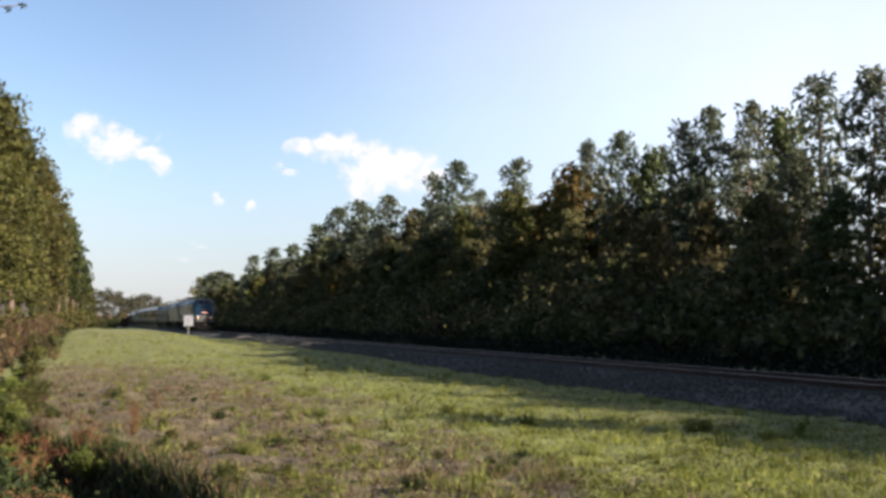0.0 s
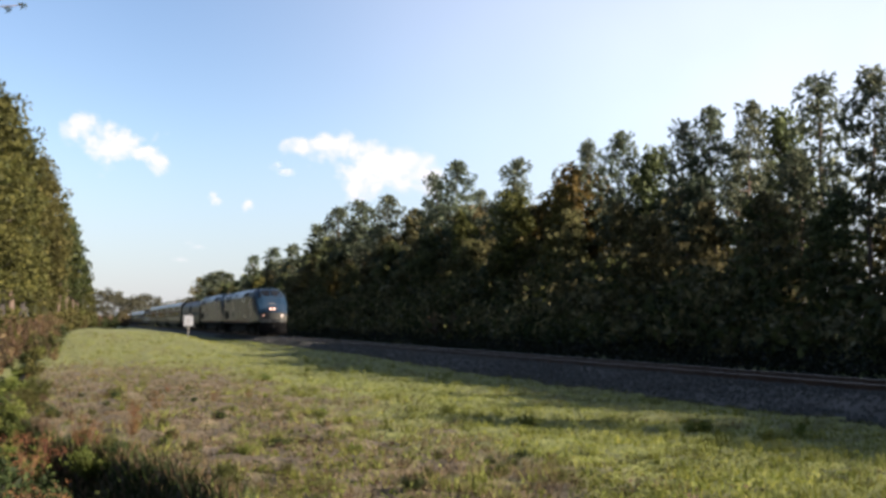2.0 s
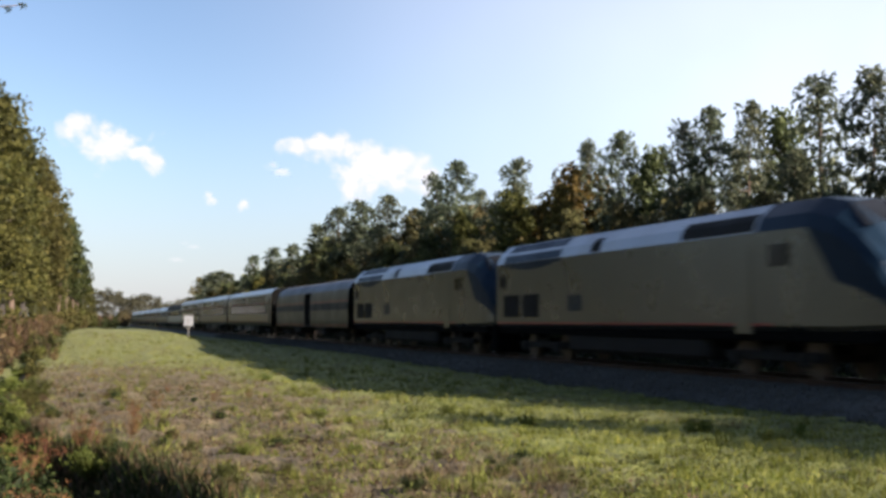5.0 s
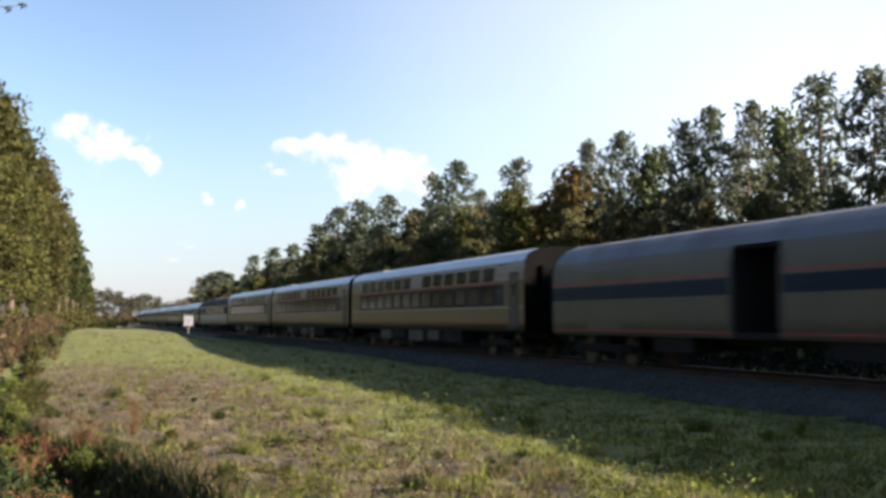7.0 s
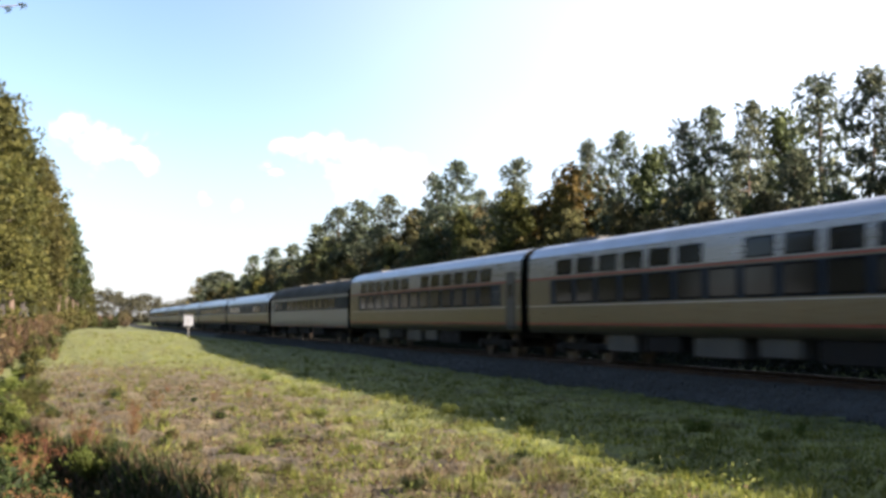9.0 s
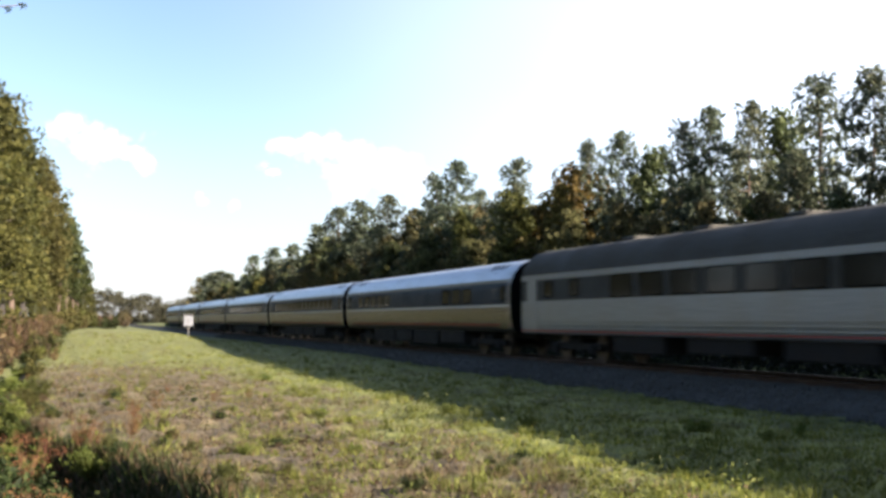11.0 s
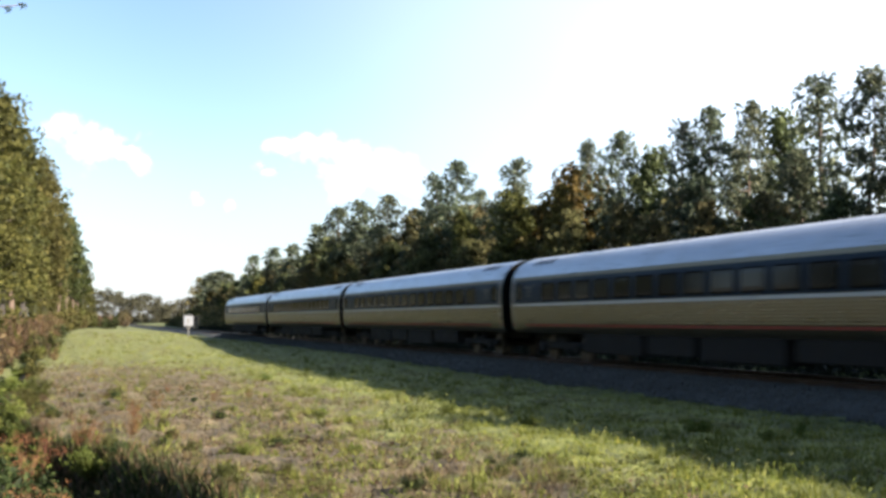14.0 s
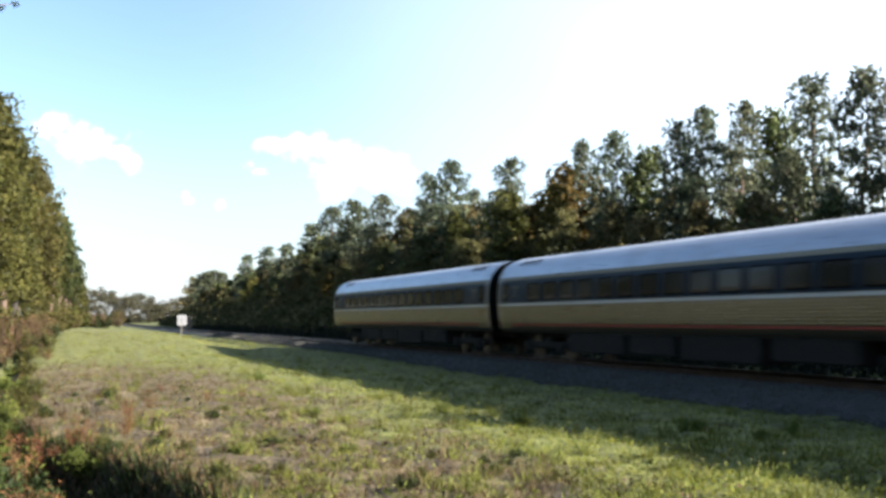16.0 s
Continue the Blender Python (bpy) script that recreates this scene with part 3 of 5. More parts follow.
    # trees out of view, added to darken the train's near side
    for k in range(16):
        plant(rng.choice((5, 6, 5, 2)), -9.5 + rng.uniform(-4, 1), 50 - 8 * k + rng.uniform(-2, 2), rng.uniform(12, 17), 1.0, "trees across the ditch")
        plant(rng.choice((5, 4, 2)), -8.0 + rng.uniform(-1, 1), 46 - 8 * k + rng.uniform(-2, 2), rng.uniform(5, 9), 1.1, "trees across the ditch")
    # unseen row, added to dim the sky light on the locomotive's nose
    for k in range(14):
        plant(rng.choice((0, 2, 7)), -24 + 4.6 * k, -100 + rng.uniform(-6, 6), rng.uniform(12, 16), 1.2, "trees behind the meadow")
    # one tree beside the eye, of which a bough tip reaches into sight
    own = tree(7, "tall_pine", PINE_WARM, PINE_BARK, "pine beside the ditch with a long bare bough", "pine_tree")
    own.matrix_basis = at_ground(-5.2, 25.0, 10.5, 0.4)
    bm = bmesh.new()
    inv = own.matrix_basis.inverted()
    tip, root = inv @ Vector((-1.05, 25.0, 8.55)), inv @ Vector((-5.1, 25.0, 7.6))
    tube(bm, [root, root.lerp(tip, 0.5) + Vector((0, 0, 0.12)), tip], [0.05, 0.03, 0.008], 5)
    tube(bm, [root.lerp(tip, 0.8), tip + Vector((-0.25, -0.1, 0.24))], [0.018, 0.006], 4)
    part("bough", bm, PINE_BARK, own)
    tuft = np.random.default_rng(2)
    q = leaves(tuft, [tip, tip + Vector((-0.25, -0.1, 0.24)), tip + Vector((-0.3, 0, -0.15)), tip + Vector((-0.8, 0, 0.0))], [0.1, 0.09, 0.1, 0.2], 40, 0.045, 0.5)
    part("bough_needles", quads_mesh("bough_needles", q, PINE_WARM), None, own)
    for protos in kinds.values():
        for p in protos:
            if p not in used:
                p.matrix_basis = at_ground(62 + rng.uniform(0, 6), rng.uniform(-60, 20), 12, 0)


woods()


def far_wood():
    rng = np.random.default_rng(3)
    n = 900
    x, y = rng.uniform(-10, 110, n), rng.uniform(560, 640, n)
    top = 12.5 + 4 * np.sin(x * 0.09) * np.sin(x * 0.023 + 1) + rng.uniform(-1.5, 2.5, n)
    top = np.where(np.abs(x - 42) < 6, top + 4, top)
    z = rng.uniform(0.05, 1, n) ** 0.7 * top
    z[:260] = rng.uniform(0.0, 3.0, 260)
    q = leaves(rng, np.stack([x, y, z], 1), rng.uniform(1.6, 3.2, n), 60, 0.55, 0.9)
    tagged(new("far_woods", quads_mesh("far_woods", q, FAR_LEAVES)), "distant line of dull green woods closing the view", "woods", kind="stuff")


far_wood()


def thicket():
    """Dense undergrowth that closes the wood's face down to the ground."""
    rng = np.random.default_rng(21)
    n = 9500
    y = -70 + 420 * rng.uniform(0, 1, n)
    row = rng.uniform(0, 1, n) < 0.68
    u = np.where(row, rng.uniform(27.5, 36.5, n), rng.uniform(46, 52, n))
    top = np.array([4.2 + 2.2 * noise.noise((b * 0.12, 3, 1)) + 1.4 * noise.noise((b * 0.4, 3, 7)) for b in y])
    top = np.where(row, top * np.interp(u, [27.5, 31, 35], [0.25, 0.75, 1.3]), 7.5)
    ride = (np.abs((u - 38) * 0.806 - (y - 53.3) * 0.592) < 2.0) & (u > 34)
    top = np.where(ride, np.minimum(top, 5.5), top)
    z = -0.4 + rng.uniform(0, 1, n) ** 0.8 * top
    off = np.where(y > CURVE_FROM, 0.5 * CURVE * (y - CURVE_FROM) ** 2, 0)
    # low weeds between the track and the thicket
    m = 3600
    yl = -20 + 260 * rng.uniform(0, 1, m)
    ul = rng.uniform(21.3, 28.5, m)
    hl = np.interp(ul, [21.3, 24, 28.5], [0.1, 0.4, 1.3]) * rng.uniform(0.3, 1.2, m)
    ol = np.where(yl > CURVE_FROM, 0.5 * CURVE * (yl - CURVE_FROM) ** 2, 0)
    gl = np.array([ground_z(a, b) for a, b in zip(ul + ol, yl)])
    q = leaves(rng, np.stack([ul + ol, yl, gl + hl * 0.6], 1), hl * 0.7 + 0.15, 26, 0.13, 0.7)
    # These weeds carry the shade seen under the train in their colour.
    tagged(new("trackside_weeds", quads_mesh("trackside_weeds", q, SHADED_WEED)), "weeds beyond the track coloured near black for shade", "weeds", kind="stuff")
    kind_of = rng.integers(0, 2, n)
    # The undergrowth's darker pine leaf stands in for shade at the wood's foot.
    for name, pick, leaf in (("undergrowth_thicket", 0, PINE_WARM), ("dry_thicket", 1, DULL)):
        sel = (kind_of == 1) == bool(pick)
        q = leaves(rng, np.stack([u + off, y, z], 1)[sel], rng.uniform(0.7, 1.5, sel.sum()), 26, 0.26, 0.9)
        tagged(new(name, quads_mesh(name, q, leaf)), "shaded dense undergrowth along the wood's edge", "undergrowth", kind="stuff")


thicket()


# ---- brush, weeds and grass ----
def blades(rng, x, y, height, lean, width):
    """Upright pointed blades as loose quads."""
    n = len(x)
    z = np.array([ground_z(a, b) for a, b in zip(x, y)]) - 0.01
    p = np.stack([x, y, z], 1)
    t = rng.uniform(0, 6.283, n)
    side = np.stack([np.cos(t), np.sin(t), np.zeros(n)], 1) * width[:, None]
    up = np.stack([rng.normal(0, 1, n) * lean, rng.normal(0, 1, n) * lean, np.ones(n)], 1) * height[:, None]
    return np.stack([p - side, p + side, p + up + side * 0.15, p + up - side * 0.15], axis=1)


def grass():
    rng = np.random.default_rng(8)
    def spots(n, power):
        d = 9 + 92 * rng.uniform(0, 1, n) ** (power * 1.35)
        ang = np.radians(rng.uniform(-4.5, 44.5, n))
        return d * np.sin(ang), d * np.cos(ang)
    x, y = spots(150000, 1.35)
    patch = np.array([noise.noise((a * 0.45, b * 0.45, 2)) + 0.5 * noise.noise((a * 1.6, b * 1.6, 5)) for a, b in zip(x, y)])
    dryness = patch + np.interp(x, [2.8, 8.6], [0.68, -0.45]) * np.interp(y, [36, 56], [1, 0.2]) - np.interp(y, [36, 56], [0, 0.25])
    clump = np.array([noise.noise((a * 1.5, b * 1.5, 9)) + 0.5 * noise.noise((a * 3.4, b * 3.4, 17)) for a, b in zip(x, y)])
    rough = np.interp(x, [6, 9], [1, 0.35])
    keep = (clump > -0.16 - 0.5 * (1 - rough) + rng.normal(0, 0.12, len(x))) & (x > np.array([ditch_x(b) for b in y]) + 0.95) & (x < 15.0 + 0.35 * patch)
    far = 1 + np.hypot(x, y) / 45
    for name, sel, mat_, h, label in (("grass_blades", keep & (dryness < 0.05 + rng.normal(0, .15, len(x))), BLADE, 0.07, "short green lawn grass in the sun"),
                                      ("straw", keep & (dryness > 0.0 + rng.normal(0, .15, len(x))), STRAW, 0.08, "dry brown thatch and straw")):
        xs, ys, f = x[sel], y[sel], far[sel]
        q = blades(rng, xs, ys, h * rng.uniform(0.4, 1.5, len(xs)) * (1 + 1.3 * rough[sel] * np.clip(clump[sel], -0.3, 0.7)), 0.5, 0.006 * f * rng.uniform(0.7, 1.6, len(xs)))
        tagged(new(name, quads_mesh(name, q, mat_)), label, "grass", kind="stuff")
    # tussocks
    cx, cy = spots(520, 1.0)
    ok = (cx > 1.2) & (cx < 14)
    cx, cy = cx[ok], cy[ok]
    xs = np.repeat(cx, 40) + rng.normal(0, 0.09, len(cx) * 40)
    ys = np.repeat(cy, 40) + rng.normal(0, 0.09, len(cx) * 40)
    q = blades(rng, xs, ys, rng.uniform(0.07, 0.24, len(xs)), 0.35, 0.008 * rng.uniform(0.6, 1.6, len(xs)))
    tagged(new("grass_tussocks", quads_mesh("grass_tussocks", q, WEED_LIGHT)), "scattered pale green grass tussocks", "grass", kind="stuff")

    # low weeds and leaf litter that mottle the sward
    cx, cy = spots(6400, 0.85)
    ok = (cx > np.array([ditch_x(b) for b in cy]) + 0.6) & (cx < 11) & (cy < 54)
    cx, cy = cx[ok], cy[ok]
    pick = rng.uniform(0, 1, len(cx)) + np.interp(cx, [2, 8], [0, 0.3])
    for name, leaf, lo, hi, label in (("litter", RUST_LITTER, -1, 0.3, "brown leaf litter and dead weeds in the grass"), ("low_weeds", GREEN, 0.3, 0.62, "dark green low weeds in the grass"),
                                      ("pale_low_weeds", WEED_LIGHT, 0.62, 9, "pale green low weeds in the grass")):
        sel = (pick >= lo) & (pick < hi)
        z = np.array([ground_z(a, b) for a, b in zip(cx[sel], cy[sel])]) + 0.03
        r = rng.uniform(0.07, 0.5, sel.sum()) ** 1.2 * (1.2 if name == "litter" else 1.0)
        q = leaves(rng, np.stack([cx[sel], cy[sel], z], 1), r, 26, 0.034, 0.6, 0.75)
        tagged(new(name, quads_mesh(name, q, leaf)), label, "grass", kind="stuff")

    # rank grass in the ditch, coloured dark to deepen its shade
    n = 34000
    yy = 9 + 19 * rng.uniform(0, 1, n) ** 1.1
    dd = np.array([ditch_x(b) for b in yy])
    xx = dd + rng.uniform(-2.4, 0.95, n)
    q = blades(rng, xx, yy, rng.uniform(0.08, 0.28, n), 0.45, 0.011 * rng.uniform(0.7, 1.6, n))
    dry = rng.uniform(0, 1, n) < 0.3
    tagged(new("ditch_grass", quads_mesh("ditch_grass", q[~dry], SHADED_GREEN)), "rank green grass coloured darker for the ditch shade", "grass", kind="stuff")
    tagged(new("ditch_straw", quads_mesh("ditch_straw", q[dry], BRUSH)), "dry brown stems in the shaded ditch", "grass", kind="stuff")


grass()


def shrub(seed, leaf, stalk, label, name, high, spread, per, leaf_size, stalks=14, aspect=0.5, coarse=False):
    """A weed one metre high: thin stalks from one root, with leaf clumps along them."""
    rng = np.random.default_rng(seed)
    if coarse:
        per, leaf_size = per // 5, leaf_size * 2.1
    thing = new(name)
    bm = bmesh.new()
    centres, sizes = [], []
    for k in range(stalks):
        t, r = rng.uniform(0, 6.283), spread * rng.uniform(0.1, 1) ** 0.7
        h = high * rng.uniform(0.55, 1.05) * (1 - 0.35 * (r / spread) ** 2)
        tip = Vector((math.cos(t) * r, math.sin(t) * r, h))
        root = tip * 0.12
        root.z = -0.05
        tube(bm, [root, root.lerp(tip, 0.5) + Vector((0, 0, 0.05)), tip], [0.008, 0.006, 0.003], 3)
        for f in (0.35, 0.6, 0.8, 1.0):
            centres.append(root.lerp(tip, f))
            sizes.append(0.13 * spread / 0.5 * (0.7 + 0.5 * rng.uniform()))
    tagged(part("stalk", bm, stalk, thing), kind="stuff")
    part("foliage", quads_mesh("foliage", leaves(rng, centres, sizes, per, leaf_size, aspect, 1.0), leaf), leaf, thing)
    return tagged(thing, label, "weed")


def undergrowth():
    rng = random.Random(4)
    kinds = [(1, RUST_WEED, BRUSH, "rust-red dried weed with feathery seed heads", "dried_weed", 0.85, 0.32, 40, 0.016),
             (2, WEED_LIGHT, GREEN, "leafy bright green weed in the sun", "leafy_weed", 0.6, 0.5, 30, 0.034, 14, 0.8),
             (3, SHADED_GREEN, GREY_BARK, "dark green bramble bush at the ditch", "bramble_bush", 0.9, 0.75, 29, 0.047, 22, 0.8),
             (4, BRUSH, GREY_BARK, "dry brown brush at the foot of the trees", "dry_bush", 1.0, 0.6, 26, 0.032, 22),
             (5, YELLOW, GREY_BARK, "yellow-green scrub bush along the ditch", "scrub_bush", 1.0, 0.7, 29, 0.047, 22, 0.8)]
    protos = [shrub(*k) for k in kinds] + [shrub(*k, coarse=True) for k in kinds]
    used = set()

    def put(k, x, y, s, group):
        k += 5 if y > 30 or x > 20 else 0
        m = Matrix.LocRotScale((x, y, ground_z(x, y) - 0.02), Euler((0, 0, rng.uniform(0, 6.28))), (s * rng.uniform(.85, 1.15), s, s * rng.uniform(.85, 1.15)))
        if k in used:
            c = protos[k].scale
            tagged(copy_thing(protos[k], m @ Matrix.Diagonal((1 / c.x, 1 / c.y, 1 / c.z, 1))), group=group)
        else:
            used.add(k)
            protos[k].matrix_basis = m
            tagged(protos[k], group=group)

    # weeds on the rims of the ditch: kind, x, y, height of the tip above the rails' level
    for k, x, y, top in ((0, -0.34, 17.7, -0.1), (0, 0.3, 17.9, 0.08), (0, 1.2, 19.6, -0.08), (0, 0.41, 12.2, -0.34), (0, -0.15, 13.2, -0.12), (2, 0.5, 13.6, -0.95), (2, 1.2, 13.4, -1.0), (2, -0.3, 12.6, -0.85), (2, 0.3, 15.2, -0.9), (2, 1.3, 12.2, -1.0), (2, -0.4, 15.8, -0.8), (2, 0.7, 11.4, -1.0),
                         (0, -0.6, 17.0, -0.2), (0, 0.15, 12.0, -0.4), (0, 0.55, 18.3, -0.1), (1, 0.44, 16.7, -0.36), (1, -0.97, 21.6, 0.0), (1, -1.2, 31.0, -0.02),
                         (2, -0.9, 15.0, -0.55), (2, -0.7, 13.8, -0.6), (1, -1.1, 18.6, -0.25), (0, 2.73, 29.8, -0.25), (0, 3.1, 30.3, -0.3), (0, -0.4, 56.0, 0.1)):
        put(k, x, y, max(0.3, top - ground_z(x, y)) / (0.95 if k != 1 else 0.62), "weeds along the ditch")
    for k in range(34):
        y = 16 + 36 * rng.random() ** 1.2
        x = -1.2 - 0.012 * y + rng.uniform(-0.7, 0.9)
        put(rng.choice((1, 1, 1, 4, 0)), x, y, (rng.uniform(-0.5, -0.08) - ground_z(x, y)) * 0.95, "weeds along the ditch")
    # rank growth that fills the hollow and its far bank
    for k in range(95):
        y = 13.5 + 17 * rng.random()
        x = min(ditch_x(y) - 1.1, -0.35) + rng.uniform(-1.5, 0.1)
        put(rng.choice((0, 1, 1, 4, 2, 2, 3, 4) if y > 18 else (0, 2, 2, 4, 4, 3)), x, y, max(0.35, rng.uniform(-0.75, -0.05) - 0.01 * (20 - y) - ground_z(x, y)) * 0.95, "weeds along the ditch")
    # low dark-leaved brambles, put here to darken the hollow like shade
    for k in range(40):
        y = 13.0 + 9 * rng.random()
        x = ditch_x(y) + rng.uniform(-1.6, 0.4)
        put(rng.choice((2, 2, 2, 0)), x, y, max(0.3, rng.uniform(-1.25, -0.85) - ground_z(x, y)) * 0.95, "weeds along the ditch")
    for k, x, y, s in ((0, 1.45, 23.5, 0.5), (0, 2.0, 24.6, 0.5), (0, 3.6, 27.0, 0.4), (0, 4.6, 27.6, 0.35), (2, 3.4, 17.2, 0.2), (2, 3.0, 21.5, 0.22), (1, 2.6, 16.0, 0.35), (1, 5.2, 22.0, 0.35), (1, 3.6, 24.0, 0.35)):
        put(k, x, y, s, "weeds in the dry grass")
    # dark and pale clumps all over the rough, dry side of the strip
    for k in range(110):
        y = 12 + 22 * rng.random() ** 1.2
        x = ditch_x(y) + 0.9 + 6.2 * rng.random() ** 1.5
        put(rng.choice((2, 4, 4, 1, 3, 3)), x, y, rng.uniform(0.1, 0.3) * (1.15 - 0.1 * (x - ditch_x(y))), "weeds in the dry grass")
    for k in range(46):
        y = 28 + 70 * rng.random() ** 1.2
        put(rng.choice((1, 2, 4, 4, 3, 0)), -1.9 + rng.uniform(-1.6, 1.5), y, rng.uniform(0.25, 0.45) + y / 120, "bushes in the ditch")
    for k in range(120):
        y = 52 + 140 * rng.random() ** 1.2
        put(rng.choice((3, 3, 3, 3, 4)), -3.4 + 0.043 * (y - 92) + rng.uniform(-2.2, 2.6), y, rng.uniform(1.2, 2.6), "brush at the foot of the trees")
    for k in range(46):
        y = 42 + 80 * rng.random()
        put(rng.choice((3, 3, 4, 2)), -6.6 + 0.043 * (y - 92) + rng.uniform(-4.0, 0.8), y, rng.uniform(1.6, 3.0), "brush at the foot of the trees")
    for k in range(60):
        y = -20 + 190 * rng.random()
        put(rng.choice((2, 2, 2, 3)), 30.5 + bend(max(0, y))[0] + rng.uniform(-3, 3), y, rng.uniform(1.2, 2.6), "brush beyond the track")
    for k in range(44):
        y = rng.uniform(250, 430)
        put(rng.choice((3, 3, 4, 2)), y * math.tan(radians(rng.uniform(0.4, 3.0))), y, rng.uniform(2.5, 4.5), "brush at the foot of the trees")
    # tall weeds near the ballast
    for x, y, s in ((10.8, 16.4, 0.5), (11.2, 16.7, 0.42), (11.15, 14.8, 0.4), (8.7, 19.0, 0.42), (7.9, 21.5, 0.4), (12.3, 15.4, 0.35), (6.6, 36.0, 0.5), (4.3, 16.0, 0.3)):
        put(1, x, y, s, "tall weeds in the grass")


undergrowth()


# ---- railway vehicles: +x is forward, -y faces the grass, z = 0 on the rails ----
def outline(half):
    """Closed section from the half-section (y, z), bottom to crown."""
    return [(-y, z) for y, z in half] + [(y, z) for y, z in reversed(half[:-1])]


def section_at(half, z):
    for (y0, z0), (y1, z1) in zip(half, half[1:]):
        if z0 <= z <= z1 and z1 > z0:
            return y0 + (y1 - y0) * (z - z0) / (z1 - z0)
    return half[0][0]


def shell(half, x0, x1, roof_from, bevel=0.0):
    """Two meshes: the sides with the ends, and the roof."""
    side, roof = bmesh.new(), bmesh.new()
    loop = outline(half)
    for bm, wanted in ((side, False), (roof, True)):
        for (ya, za), (yb, zb) in zip(loop, loop[1:]):
            if ((za + zb) / 2 > roof_from) == wanted:
                v = [bm.verts.new(p) for p in ((x0, ya, za), (x1, ya, za), (x1, yb, zb), (x0, yb, zb))]
                f = bm.faces.new(v)
                f.smooth = True
        bmesh.ops.remove_doubles(bm, verts=bm.verts, dist=0.0005)
    ya, za = loop[0]
    side.faces.new([side.verts.new(p) for p in ((x0, ya, za), (x0, -ya, za), (x1, -ya, za), (x1, ya, za))])
    for x in (x0, x1):
        side.faces.new([side.verts.new((x, y, z)) for y, z in (loop if x == x0 else reversed(loop))])
    bmesh.ops.recalc_face_normals(side, faces=side.faces)
    bmesh.ops.recalc_face_normals(roof, faces=roof.faces)
    return side, roof


def band(half, x0, x1, z0, z1, proud, sign=-1, steps=5):
    """A plate that follows the car's side between two heights, standing proud of it."""
    bm = bmesh.new()
    zs = [z0 + (z1 - z0) * k / steps for k in range(steps + 1)]
    out = [(sign * (section_at(half, z) + proud), z) for z in zs]
    back = [(sign * (section_at(half, z) - 0.02), z) for z in zs]
    ring = out + back[::-1]
    rows = [[bm.verts.new((x, y, z)) for y, z in ring] for x in (x0, x1)]
    n = len(ring)
    for k in range(n):
        bm.faces.new((rows[0][k], rows[0][(k + 1) % n], rows[1][(k + 1) % n], rows[1][k]))
    bm.faces.new(rows[0])
    bm.faces.new(list(reversed(rows[1])))
    bmesh.ops.recalc_face_normals(bm, faces=bm.faces)
    return bm


def to_mesh(name, bm, material):
    me = bpy.data.meshes.new(name)
    bm.to_mesh(me)
    bm.free()
    me.materials.append(material)
    return me


def windows(thing, half, xs, width, z0, z1, name="window"):
    """A row of panes in rubber gaskets on both sides; alike ones share their meshes."""
    for sign in (-1, 1):
        gasket = to_mesh("gasket", band(half, -width / 2 - 0.05, width / 2 + 0.05, z0 - 0.05, z1 + 0.05, 0.012, sign), RUBBER)
        pane = to_mesh("pane", band(half, -width / 2, width / 2, z0, z1, 0.018, sign), GLASS)
        for x in xs:
            g = part(name, gasket, None, thing)
            g.location.x = x
            part("pane", pane, None, g)


def bogie(thing, x, base=2.6, radius=0.457, axles=2):
    bm = boxed(-base / 2 - 0.5, base / 2 + 0.5, -1.16, -0.98, 0.42, 0.66, bevel=0.03)
    box(bm, -base / 2 - 0.5, base / 2 + 0.5, 0.98, 1.16, 0.42, 0.66, bevel=0.03)
    box(bm, -0.3, 0.3, -1.1, 1.1, 0.5, 0.8, bevel=0.03)
    b = part("bogie", bm, BLACK, thing)
    b.location.x = x
    step = base / (axles - 1)
    for k in range(axles):
        ax = -base / 2 + k * step
        bm = bmesh.new()
        for y in (-0.74, 0.74):
            turn = Matrix.Rotation(radians(90), 4, "X")
            cylinder(bm, Matrix.Translation((0, y, 0)) @ turn, radius, 0.12, 24)
            cylinder(bm, Matrix.Translation((0, y * 0.93, 0)) @ turn, radius + 0.025, 0.03, 24)
        cylinder(bm, Matrix.Rotation(radians(90), 4, "X"), 0.09, 2.2, 10)
        w = part("wheelset", bm, WHEEL, b)
        w.location = (ax, 0, radius)
        for y0 in (-1.26, 1.1):
            part("axle_box", boxed(-0.16, 0.16, y0, y0 + 0.16, 0.3, 0.62, bevel=0.03), BLACK, b).location.x = ax
    for sx in (-0.32, 0.32):
        for y in (-1.07, 1.07):
            part("spring", cylinder(bmesh.new(), Matrix.Translation((sx * 1.2, y, 0.78)), 0.11, 0.3, 10), BLACK, b)


def underneath(thing, boxes):
    for x0, x1, z0, m in boxes:
        bm = boxed(x0, x1, -1.38, -0.35, z0, 1.04, bevel=0.03)
        part("equipment_box", bm, m, thing)
        bm = boxed(x0 + 0.3, x1 - 0.2, 0.4, 1.3, z0 + 0.05, 1.04, bevel=0.03)
        part("equipment_box", bm, m, thing)
    part("centre_sill", boxed(-12.2, 12.2, -0.35, 0.35, 0.72, 1.02, bevel=0.02), BLACK, thing)


